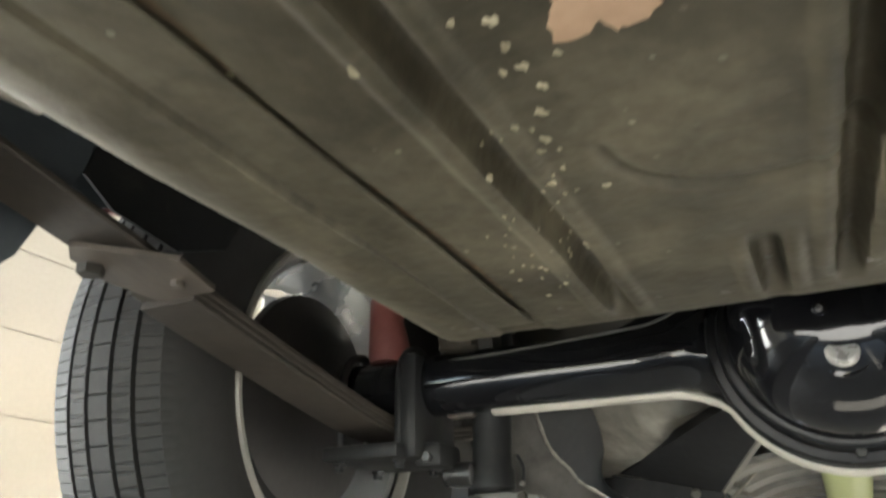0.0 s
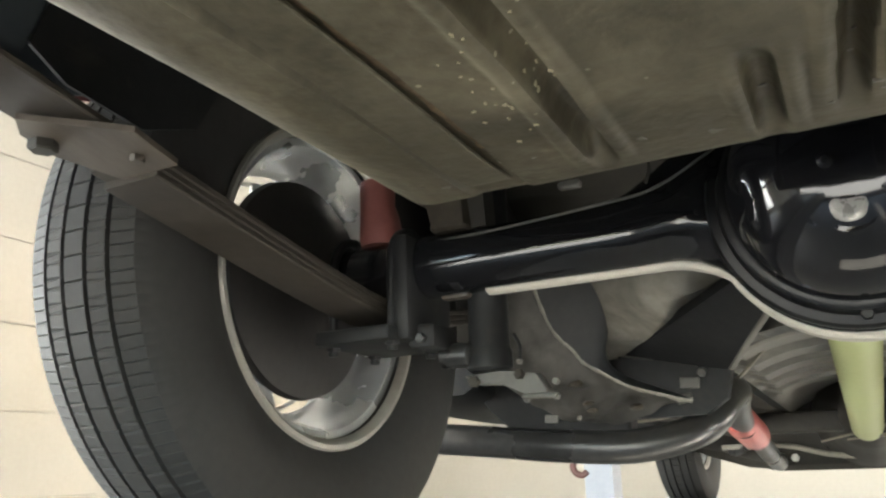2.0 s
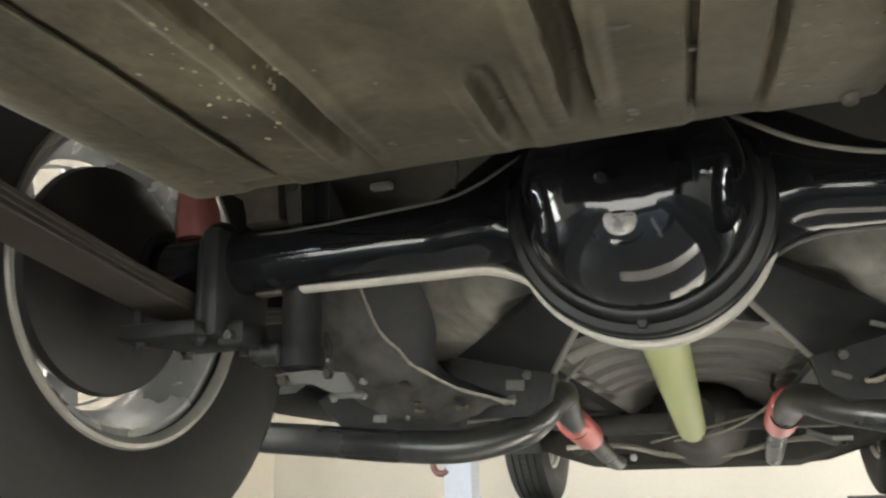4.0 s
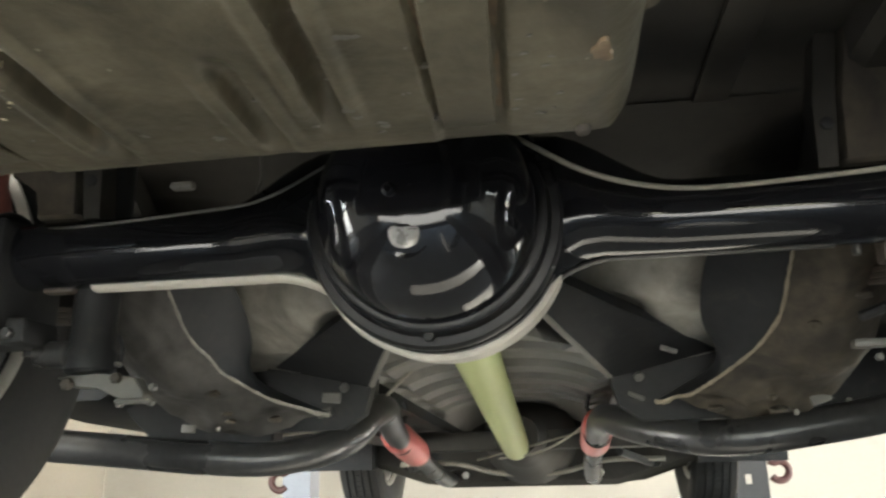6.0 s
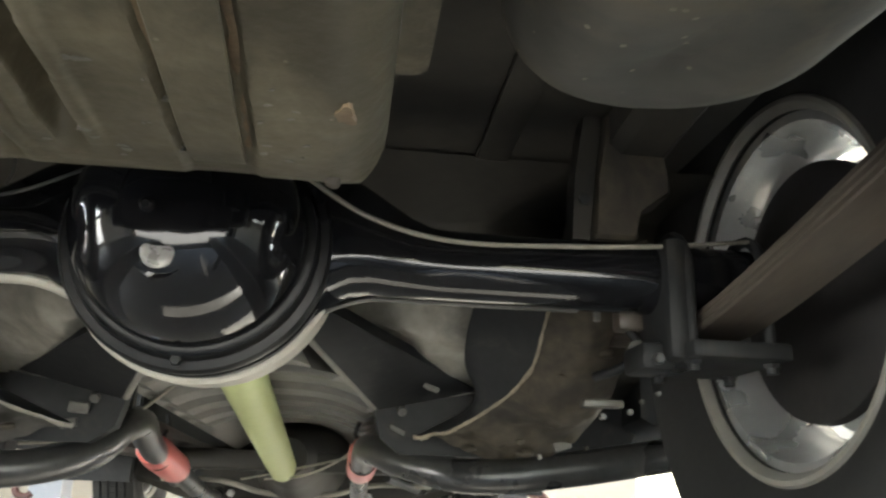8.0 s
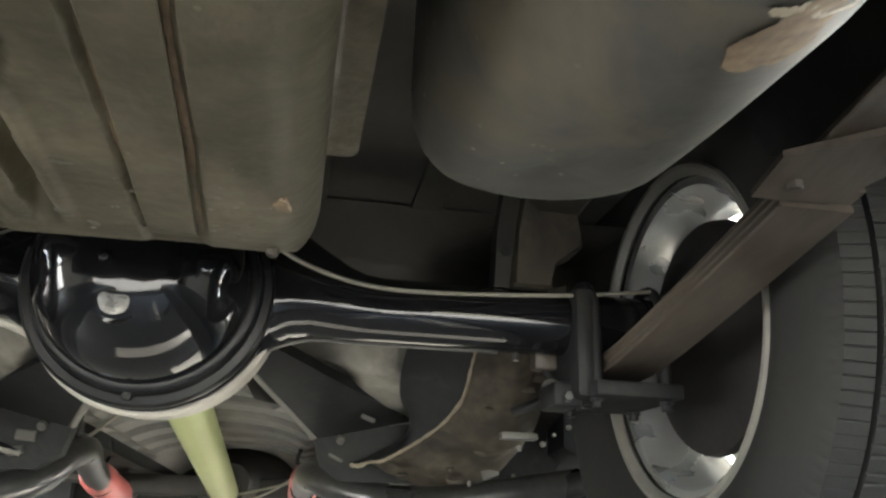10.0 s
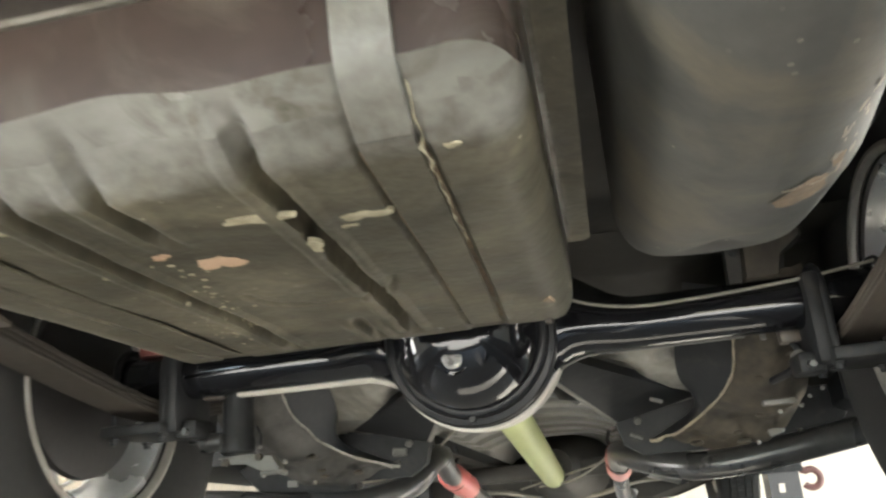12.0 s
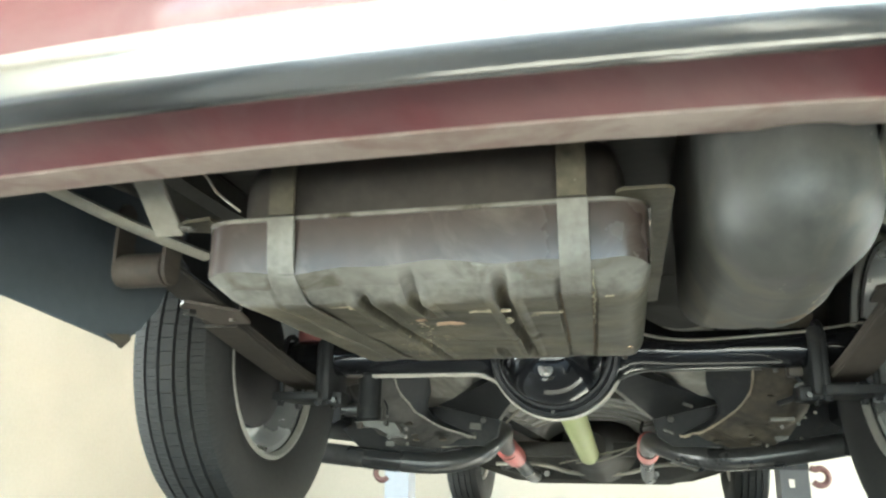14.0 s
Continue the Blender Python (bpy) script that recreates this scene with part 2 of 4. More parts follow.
def thing(name, base, label, category, group=""):
    """An Empty at a thing's base that holds its parts."""
    ob = new(name)
    ob.location = base
    bases[ob.name] = Matrix.Translation(base)
    return tagged(ob, label, category, group)


def box(bm, x0, x1, y0, y1, z0, z1, bevel=0.0, segs=2, m=None):
    made = bmesh.ops.create_cube(bm, size=1)["verts"]
    for v in made:
        v.co = Vector((x0 + (v.co.x + 0.5) * (x1 - x0), y0 + (v.co.y + 0.5) * (y1 - y0), z0 + (v.co.z + 0.5) * (z1 - z0)))
        if m is not None:
            v.co = m @ v.co
    if bevel:
        edges = list({e for v in made for e in v.link_edges})
        bmesh.ops.bevel(bm, geom=edges, offset=bevel, segments=segs, affect="EDGES", profile=0.5)
    return bm


def loft(bm, rings, closed=True, caps=True):
    rows = [[bm.verts.new(p) for p in ring] for ring in rings]
    n = len(rows[0])
    for a, b in zip(rows, rows[1:]):
        for i in range(n if closed else n - 1):
            j = (i + 1) % n
            bm.faces.new((a[i], a[j], b[j], b[i]))
    if caps and closed:
        bm.faces.new(rows[0][::-1])
        bm.faces.new(rows[-1])
    return bm


def smooth_path(pts, steps=8):
    """Catmull-Rom through the points."""
    p = [Vector(a) for a in pts]
    p = [2 * p[0] - p[1], *p, 2 * p[-1] - p[-2]]
    out = []
    for i in range(1, len(p) - 2):
        for k in range(steps):
            t = k / steps
            a, b, c, d = p[i - 1:i + 3]
            out.append(0.5 * ((2 * b) + (c - a) * t + (2 * a - 5 * b + 4 * c - d) * t * t + (3 * b - a - 3 * c + d) * t ** 3))
    return out + [p[-2]]


def tube(bm, pts, radius, n=16, flat=1.0, caps=True):
    """Sweep a circle (or an oval) along points; radius may be a list."""
    pts = [Vector(p) for p in pts]
    rad = radius if isinstance(radius, (list, tuple)) else [radius] * len(pts)
    up = Vector((0, 0, 1))
    t0 = (pts[1] - pts[0]).normalized()
    if abs(t0.dot(up)) > 0.9:
        up = Vector((1, 0, 0))
    side = t0.cross(up).normalized()
    rings = []
    for i, p in enumerate(pts):
        t = (pts[min(i + 1, len(pts) - 1)] - pts[max(i - 1, 0)]).normalized()
        side = (side - t * side.dot(t)).normalized()
        nor = side.cross(t)
        rings.append([p + rad[i] * (math.cos(a) * side + flat * math.sin(a) * nor) for a in (2 * math.pi * k / n for k in range(n))])
    return loft(bm, rings, True, caps)


def ribbon(bm, pts, width, thick):
    """A flat bar along points in a plane of constant x: width across x, thickness along its normal."""
    pts = [Vector(p) for p in pts]
    rings = []
    c = min(thick, width) * 0.2
    for i, p in enumerate(pts):
        t = (pts[min(i + 1, len(pts) - 1)] - pts[max(i - 1, 0)]).normalized()
        nor = Vector((1, 0, 0)).cross(t).normalized()
        w, h = width / 2, thick / 2
        sh = [(-w + c, -h), (w - c, -h), (w, -h + c), (w, h - c), (w - c, h), (-w + c, h), (-w, h - c), (-w, -h + c)]
        rings.append([p + Vector((a, 0, 0)) + b * nor for a, b in sh])
    return loft(bm, rings)


def lathe(bm, profile, n=48, closed=False):
    """Turn (x, r) points round the x axis."""
    rings = [[(x, r * math.cos(2 * math.pi * k / n), r * math.sin(2 * math.pi * k / n)) for k in range(n)] for x, r in profile]
    if closed:
        rings.append(rings[0])
    loft(bm, rings, True, False)
    if closed:
        bmesh.ops.remove_doubles(bm, verts=bm.verts, dist=1e-6)
    return bm


def hex_bolt(bm, p, axis, r, h, m=None):
    """A hexagon head standing on p along an axis."""
    q = Vector(axis).to_track_quat("Z", "Y").to_matrix().to_4x4()
    mm = Matrix.Translation(p) @ q
    loft(bm, [[mm @ Vector((r * k * math.cos(a), r * k * math.sin(a), z)) for a in (math.pi / 3 * i for i in range(6))] for k, z in ((1, 0), (1, h * 0.8), (0.85, h))])
    return bm


def spaced(a, b, n, edge, m):
    """Numbers from a to b, closer together within edge of both ends."""
    ends = [edge * (1 - math.cos(math.pi / 2 * i / m)) for i in range(m)]
    mid = [edge + (b - a - 2 * edge) * i / n for i in range(n + 1)]
    return [a + e for e in ends] + [a + e for e in mid] + [b - e for e in reversed(ends)]


def basin(bm, x0, x1, y0, y1, low, top, fillet, corner, relief=lambda x, y: 0.0, nx=40, ny=40, chamfer=0.0, tight=0.05):
    """A pan hanging down: flat bottom, rounded edge, upright sides."""
    xs, ys = spaced(x0, x1, nx, fillet, 8), spaced(y0, y1, ny, fillet, 8)
    cx, cy = (x0 + x1) / 2, (y0 + y1) / 2
    hx, hy = (x1 - x0) / 2 - corner, (y1 - y0) / 2 - corner
    grid = []
    for y in ys:
        row = []
        for x in xs:
            dx, dy = abs(x - cx) - hx, abs(y - cy) - hy
            px, py = x, y
            if dx > 0 and dy > 0:
                # squeeze the square corner into the round one
                s = max(dx, dy) / math.hypot(dx, dy)
                px, py = cx + math.copysign(hx + dx * s, x - cx), cy + math.copysign(hy + dy * s, y - cy)
                d = corner - max(dx, dy)
            else:
                d = corner - max(dx, dy)
            d = max(d, 0)
            z = low
            if chamfer:
                d = max(0, min(px - x0, x1 - px, y1 - py))
                wave = 0.004 * math.sin(px * 24) + 0.003 * math.sin(px * 61 + 1)
                rise = max(0, chamfer - 0.62 * (py - y0 + wave))
                side = 0
                for gap, r in ((px - x0, fillet), (x1 - px, tight), (y1 - py, tight * 0.7)):
                    gap = max(0, gap)
                    side = max(side, r - math.sqrt(max(0, r * r - (r - gap) ** 2)) if gap < r else 0)
                z += max(rise, side) + 0.2 * min(rise, side)
                d = min(d, py - y0)
            elif d < fillet:
                z += fillet - math.sqrt(max(0, fillet ** 2 - (fillet - d) ** 2))
            z += relief(px, py) * min(1, d / fillet if fillet else 1)
            row.append(bm.verts.new((px, py, z)))
        grid.append(row)
    for a, b in zip(grid, grid[1:]):
        for i in range(len(xs) - 1):
            bm.faces.new((a[i], a[i + 1], b[i + 1], b[i]))
    rim = [e for e in bm.edges if e.is_boundary]
    for v in [g for g in bmesh.ops.extrude_edge_only(bm, edges=rim)["geom"] if isinstance(g, bmesh.types.BMVert)]:
        v.co.z = top
    return bm


def nb():
    return bmesh.new()


def plate(bm, pts, offset):
    """A panel from its outline, given thickness along a vector."""
    o = Vector(offset)
    low = [bm.verts.new(p) for p in pts]
    high = [bm.verts.new(Vector(p) + o) for p in pts]
    bm.faces.new(low)
    bm.faces.new(high[::-1])
    for i in range(len(pts)):
        j = (i + 1) % len(pts)
        bm.faces.new((low[i], high[i], high[j], low[j]))
    return bm


# ---- the bay: floor, walls, ceiling ----
X0, X1, Y0, Y1, ZC = -4.5, 5.0, -6.5, 7.0, 4.4
tagged(part("ground", box(nb(), -60, 60, -60, 60, -0.3, -0.1), M_ASPH), "pale concrete yard round the workshop", "ground", kind="structure")
tagged(part("floor", box(nb(), X0 - 0.2, X1 + 0.2, Y0 - 0.2, Y1 + 0.2, -0.1, 0), M_CONC), "smooth sealed concrete workshop floor", "floor", kind="structure")
bm = nb()
box(bm, X0 - 0.2, 3.0, Y1, Y1 + 0.2, 0, ZC)
box(bm, 4.85, X1 + 0.2, Y1, Y1 + 0.2, 0, ZC)
box(bm, 3.0, 4.85, Y1, Y1 + 0.2, 0, 1.3)
box(bm, 3.0, 4.85, Y1, Y1 + 0.2, 3.2, ZC)
tagged(part("wall_north", bm, M_WALL), "cream painted workshop wall with a window opening", "wall", kind="structure")


def side_wall(name, xa, xb, openings):
    bm = nb()
    y = Y0
    for ya, yb, za, zb in openings:
        box(bm, xa, xb, y, ya, 0, ZC)
        box(bm, xa, xb, ya, yb, 0, za)
        box(bm, xa, xb, ya, yb, zb, ZC)
        y = yb
    box(bm, xa, xb, y, Y1, 0, ZC)
    tagged(part(name, bm, M_WALL), "cream painted workshop wall with added unseen openings", "wall", kind="structure")


for i in range(7):
    tagged(part("trim", box(nb(), X0, X0 + 0.018, 0.9, 2.9, 0.42 + 0.52 * i, 0.445 + 0.52 * i, 0.004), M_WALL), "cream horizontal wall batten", "trim", kind="structure")
side_wall("wall_west", X0 - 0.2, X0, [(-2.1, 0.9, 0.7, 3.1)])
# Openings invented out of view to lay sun strips on the floor.
side_wall("wall_east", X1, X1 + 0.2, [(-3.7, -1.66, 2.40, 2.58), (-0.22, 0.32, 0.0, 3.3), (2.2, 5.0, 0.5, 2.75)])
# the bay opening is added to go with the rear fill lamp
bm = nb()
box(bm, X0 - 0.2, -4.1, Y0 - 0.2, Y0, 0, ZC)
box(bm, 4.6, X1 + 0.2, Y0 - 0.2, Y0, 0, ZC)
box(bm, -4.1, 4.6, Y0 - 0.2, Y0, 3.6, ZC)
tagged(part("wall_south", bm, M_WALL), "cream painted wall with an added unseen bay opening", "wall", kind="structure")
tagged(part("ceiling", box(nb(), X0 - 0.2, X1 + 0.2, Y0 - 0.2, Y1 + 0.2, ZC, ZC + 0.2), M_CEIL), "pale painted workshop ceiling", "ceiling", kind="structure")

# ---- the four-post lift ----
TOP, SLOPE = 1.466, 0.0264
lift = thing("vehicle_lift", (-0.15, 1.4, 0), "grey four-post vehicle lift with raised runways", "lift")
for x in (-1.44, 1.12):
    for y in (-1.9, 3.95):
        bm = nb()
        w = 0.085
        box(bm, x - w, x + w, y - 0.06, y - 0.05, 0, 2.2)
        box(bm, x - w, x - w + 0.01, y - 0.05, y + 0.12, 0, 2.2)
        box(bm, x + w - 0.01, x + w, y - 0.05, y + 0.12, 0, 2.2)
        box(bm, x - 0.15, x + 0.15, y - 0.14, y + 0.18, 0, 0.015)
        # Right-hand posts take a darker paint that stands in for their shaded side.
        post = part("post", bm, M_LIFT if x < 0 else M_LIFTD, lift, "" if x < 0 else "steel post with its shaded side put into the paint", smooth=False)
part("label_plate", box(nb(), 1.085, 1.117, 3.886, 3.8895, 1.48, 1.53, 0.001, 1), M_WALL, lift, "small blank cream sticker")
for y in (-1.9, 3.95):
    part("crossbeam", box(nb(), -1.36, 1.04, y - 0.05, y + 0.1, TOP - SLOPE * y - 0.36, TOP - SLOPE * y - 0.224, 0.005), M_LIFT, lift)
for x in (-0.72, 0.72):
    bm = nb()
    box(bm, x - 0.24, x + 0.24, -1.5, 2.62, TOP - 0.1, TOP, 0.006)
    box(bm, x - 0.2, x + 0.2, -1.95, 4.05, TOP - 0.22, TOP - 0.101, 0.006)
    for v in bm.verts:
        v.co.z -= SLOPE * v.co.y
    part("runway", bm, M_LIFTD, lift)

# ---- the car ----
H = 1.80
car = thing("car", (0, 1.375, TOP), "maroon vintage car with chrome bumper, raised on a lift", "car")


def both(fn):
    for s in (-1, 1):
        fn(s)


# fuel tank
def tank_relief(x, y):
    z = 0.0
    for cx, ya, yb, w, d in ((-0.132, -0.79, -0.375, 0.0075, 0.015), (0.0 - 0.035 * (y + 0.4), -0.828, -0.395, 0.0075, 0.017), (-0.04, -0.44, -0.36, 0.0075, 0.012), (-0.078, -0.825, -0.72, 0.0075, 0.014)):
        if ya - 0.02 < y < yb + 0.02 and abs(x - cx) < 2.6 * w:
            e = min(1, max(0, (y - ya + 0.02) / 0.03)) * min(1, max(0, (yb + 0.02 - y) / 0.03))
            u = abs(x - cx) / w
            z += d * e * (1 - u * u) ** 0.5 if u < 1 else -0.0022 * e * math.sin(math.pi * (u - 1) / 1.6)
    for cx in (-0.207, 0.070 - 0.0385 * (y + 0.345)):
        # channel in which a strap lies
        z += 0.0055 * min(1, max(0, (0.021 - abs(x - cx)) / 0.004))
    r = math.hypot(x + 0.03, y + 0.585)
    z += 0.0035 * math.exp(-((r - 0.06) / 0.004) ** 2) * (y > -0.585)
    z += 0.0025 * noise.noise((x * 9, y * 9, 0)) + 0.0012 * noise.noise((x * 30, y * 30, 3))
    return z

TX0, TX1, TY0, TY1, TZ, SEAM = -0.30, 0.159, -0.838, -0.333, 1.745, 1.826
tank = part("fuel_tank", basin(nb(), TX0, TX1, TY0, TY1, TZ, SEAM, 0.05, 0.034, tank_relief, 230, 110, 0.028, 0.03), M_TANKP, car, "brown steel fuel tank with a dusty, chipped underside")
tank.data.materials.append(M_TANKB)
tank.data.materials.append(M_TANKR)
# dark brown on the upright faces, grey along the rear lower edge
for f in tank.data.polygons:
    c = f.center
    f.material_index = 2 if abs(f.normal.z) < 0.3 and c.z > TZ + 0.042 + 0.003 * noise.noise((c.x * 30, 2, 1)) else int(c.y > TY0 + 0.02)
bm = nb()
basin(bm, TX0 + 0.02, TX1 - 0.02, TY0 + 0.016, TY1 - 0.02, 0, 0.08, 0.03, 0.06, nx=8, ny=8)
for v in bm.verts:
    v.co.z = SEAM + 0.085 - v.co.z
part("upper_shell", bm, M_BRKT, tank)


def round_rect(x0, x1, y0, y1, c, z, n=6):
    out = []
    for cx, cy, a0 in ((x1 - c, y1 - c, 0), (x0 + c, y1 - c, 90), (x0 + c, y0 + c, 180), (x1 - c, y0 + c, 270)):
        out += [(cx + c * math.cos(radians(a0 + 90 * i / n)), cy + c * math.sin(radians(a0 + 90 * i / n)), z) for i in range(n + 1)]
    return out


part("seam_flange", plate(nb(), round_rect(TX0 - 0.008, TX1 + 0.004, TY0 - 0.003, TY1 + 0.004, 0.05, SEAM), (0, 0, 0.004)), M_TANKP, tank, smooth=False)
part("side_flange", plate(nb(), round_rect(TX1 - 0.03, TX1 + 0.024, TY0 - 0.012, TY1 + 0.008, 0.012, SEAM + 0.0055), (0, 0, 0.003)), M_TANK, tank, smooth=False)
for xr, xf in ((-0.205, -0.209), (0.089, 0.070)):
    def sx(y):
        return xf + (xr - xf) * (y - TY1) / (TY0 - TY1)
    part("strap_hanger", ribbon(nb(), [(xr, TY0 - 0.0095, 1.985), (xr, TY0 - 0.0095, 1.90), (xr, TY0 - 0.0085, SEAM + 0.004)], 0.028, 0.003), M_TANK, tank, "dull steel strap hanger")
    rear = smooth_path([(xr, TY0 - 0.008, SEAM + 0.002), (xr, TY0 - 0.005, 1.80), (xr, TY0 + 0.002, TZ + 0.024), (sx(-0.80), TY0 + 0.035, TZ + 0.003)], 6)
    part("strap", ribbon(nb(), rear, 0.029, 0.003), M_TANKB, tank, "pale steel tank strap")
    under = smooth_path([(sx(-0.80), TY0 + 0.035, TZ + 0.003), (sx(-0.77), TY0 + 0.07, TZ + 0.001), (sx(-0.55), -0.55, TZ + 0.001), (xf, TY1 - 0.05, TZ + 0.001), (xf, TY1 - 0.01, TZ + 0.018), (xf, TY1 + 0.008, 1.80), (xf, TY1 + 0.012, 1.97)], 6)
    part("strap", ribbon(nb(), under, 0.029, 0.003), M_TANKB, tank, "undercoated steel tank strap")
    for side in (-1, 1):
        rr = random.Random(int(xr * 1000) + side)
        crack = []
        for i in range(46):
            y = TY0 + 0.05 + (TY1 - TY0 - 0.085) * i / 45
            crack.append((sx(y) + side * 0.018 + rr.uniform(-0.0008, 0.0008), y, TZ + 0.0052))
        part("crease", tube(nb(), crack, [rr.uniform(0.0025, 0.006) for _ in crack], 8, 0.14), M_CREASE, tank, "rust-stained crease beside a strap")
    if xr > 0:
        rr = random.Random(9)
        flake = [(sx(TY0 + 0.19 * i / 22) + 0.0165 + rr.uniform(-0.0015, 0.0015), TY0 + 0.012 + 0.19 * i / 22, TZ - 0.0005 + max(0, 0.0195 - 0.62 * 0.19 * i / 22)) for i in range(23)]
        part("paint_chip", tube(nb(), flake, [rr.choice((0.0002, 0.0006, 0.0014)) for _ in flake], 6, 0.3), M_CHIP, tank, "flaked pale line beside a strap")


def blotch(cx, cy, rx, ry, z, seed, n=22, thick=0.0016):
    rnd = random.Random(seed)
    ph = [rnd.uniform(0, 6.28) for _ in range(4)]
    pts = []
    for i in range(n):
        a = 2 * math.pi * i / n
        k = 1 + 0.28 * math.sin(2 * a + ph[0]) + 0.2 * math.sin(3 * a + ph[1]) + 0.14 * math.sin(5 * a + ph[2]) + rnd.uniform(-0.1, 0.1)
        pts.append((cx + rx * k * math.cos(a), cy + ry * k * math.sin(a), z))
    return plate(nb(), pts, (0, 0, thick))


def on_tank(cx, cy, rx, ry, seed, n, mat, label=""):
    z = TZ + tank_relief(cx, cy) - 0.0005
    part("paint_chip", blotch(cx, cy, rx, ry, z, seed, n, 0.003), mat, tank, label, smooth=False)


for cx, cy, rx, ry, seed in ((-0.011, -0.735, 0.019, 0.0062, 2), (0.001, -0.675, 0.0065, 0.014, 3), (0.050, -0.715, 0.013, 0.0072, 4), (0.066, -0.695, 0.0075, 0.0085, 5), (0.118, -0.79, 0.0035, 0.003, 16), (-0.16, -0.775, 0.011, 0.003, 17), (-0.15, -0.768, 0.004, 0.004, 18), (0.035, -0.70, 0.005, 0.003, 7)):
    on_tank(cx, cy, rx, ry, seed, 22, M_CHIP, "bare flaked patch")
on_tank(0.137, -0.435, 0.0055, 0.0065, 6, 22, M_RUST, "dull yellow flaked patch")
on_tank(-0.068, -0.668, 0.012, 0.019, 8, 44, M_ORANGE, "flaked patch of orange primer")
on_tank(-0.096, -0.693, 0.006, 0.005, 9, 22, M_ORANGE, "flaked patch of orange primer")
for i, (cx, cy, r) in enumerate(((-0.099, -0.675, 3.2), (-0.1, -0.66, 2.8), (-0.099, -0.647, 2.8), (-0.096, -0.634, 2.6), (-0.102, -0.62, 3), (-0.107, -0.6, 3.2), (-0.149, -0.673, 3.2), (-0.193, -0.683, 2.2),
                                 (-0.116, -0.566, 2.4), (-0.096, -0.55, 2.6), (-0.114, -0.615, 2), (-0.106, -0.647, 2), (-0.11, -0.68, 2), (-0.086, -0.649, 1.8), (-0.132, -0.591, 2.2), (-0.112, -0.592, 1.8))):
    on_tank(cx, cy, r / 1500, r / 1250, 100 + i, 10, M_CHIP)
rnd = random.Random(5)
for i in range(40):
    t = rnd.random()
    r = rnd.uniform(0.0005, 0.0013)
    on_tank(-0.15 + 0.05 * rnd.random() - 0.03 * t, -0.60 + 0.16 * t + rnd.uniform(-0.02, 0.02), r, r * rnd.uniform(0.8, 1.5), 200 + i, 8, M_CHIP)
rnd = random.Random(21)
for i in range(46):
    u = rnd.random()
    fx, fy = (rnd.uniform(0.0, 0.12), rnd.uniform(-0.47, -0.375)) if i < 30 else (rnd.uniform(-0.25, 0.12), rnd.uniform(-0.40, -0.37))
    r = rnd.uniform(0.0006, 0.0021)
    z = TZ + tank_relief(fx, fy) - 0.0004
    part("paint_flake", blotch(fx, fy, r * rnd.uniform(0.8, 2.2), r, z, 400 + i, 9, 0.002), M_STRAP, tank, smooth=False)
part("lug", box(nb(), 0.126, 0.135, TY1 - 0.026, TY1 - 0.016, TZ - 0.005, TZ + 0.012, 0.004), M_BRKT, tank)
part("seam_ear", plate(nb(), [(-0.29, -0.838, SEAM + 0.006), (-0.322, -0.832, SEAM + 0.006), (-0.338, -0.82, SEAM + 0.006), (-0.337, -0.805, SEAM + 0.006), (-0.315, -0.795, SEAM + 0.006), (-0.29, -0.775, SEAM + 0.006)], (0, 0, 0.004)), M_TANK, tank, smooth=False)
part("ear_ring", tube(nb(), [(-0.327 + 0.006 * math.cos(a), -0.817 + 0.006 * math.sin(a), SEAM + 0.005) for a in (2 * math.pi * i / 16 for i in range(17))], 0.0022, 8), M_STRAP, tank)
part("wire", tube(nb(), smooth_path([(-0.318, -0.82, 1.898), (-0.305, -0.822, 1.885), (-0.297, -0.818, 1.872), (-0.278, -0.82, 1.856), (-0.265, -0.82, 1.846)], 5), 0.0016, 6), M_PALE, tank, "loose pale wire end")

# trunk well beside the tank
def well_relief(x, y):
    return 0.10 * max(0, y + 0.68) + 1.25 * max(0, y + 0.57) ** 2 + 0.004 * noise.noise((x * 8, y * 8, 5))


WX0, WX1, WY0, WY1, WZ, WF = 0.204, 0.366, -0.93, -0.388, 1.737, 0.075


def well_waist(x, y):
    """The outer wall draws in a little towards the rear of the car."""
    return x - 0.014 * max(0, min(1, (x - WX0) / (WX1 - WX0))) * max(0, min(1, (-0.64 - y) / 0.1))



bm = basin(nb(), WX0, WX1, WY0, WY1, WZ, 1.97, WF, 0.081, well_relief, 24, 44)
for v in bm.verts:
    v.co.x = well_waist(v.co.x, v.co.y)
well = part("trunk_well", bm, M_WELL, car, "grey painted trunk floor well with a rust patch")


def well_patch(px, py, size, seed, mat=None, tall=1.15, label=""):
    bm = nb()
    core = bm.verts.new((px, py, 0))
    rnd = random.Random(seed)
    ring = []
    for i in range(26):
        a = 2 * math.pi * i / 26
        k = 1 + 0.16 * math.sin(2 * a + seed) + 0.12 * math.sin(3 * a + 2 * seed) + 0.06 * math.sin(7 * a) + rnd.uniform(-0.08, 0.08)
        ring.append(bm.verts.new((px + size * k * math.cos(a), py + tall * size * k * math.sin(a), 0)))
    for i in range(26):
        bm.faces.new((core, ring[i], ring[(i + 1) % 26]))
    bmesh.ops.subdivide_edges(bm, edges=bm.edges[:], cuts=2, use_grid_fill=True)
    for v in bm.verts:
        d = max(0, min(WX1 - v.co.x, 0.2))
        z = WZ + (WF - math.sqrt(max(0, WF ** 2 - (WF - d) ** 2)) if d < WF else 0)
        v.co.z = z + well_relief(v.co.x, v.co.y) * min(1, d / WF) - 0.0009
        v.co.x = well_waist(v.co.x, v.co.y)
    part("paint_flake" if mat else "rust_patch", bm, mat or M_RUST, well, label or "dull brown rust patch")


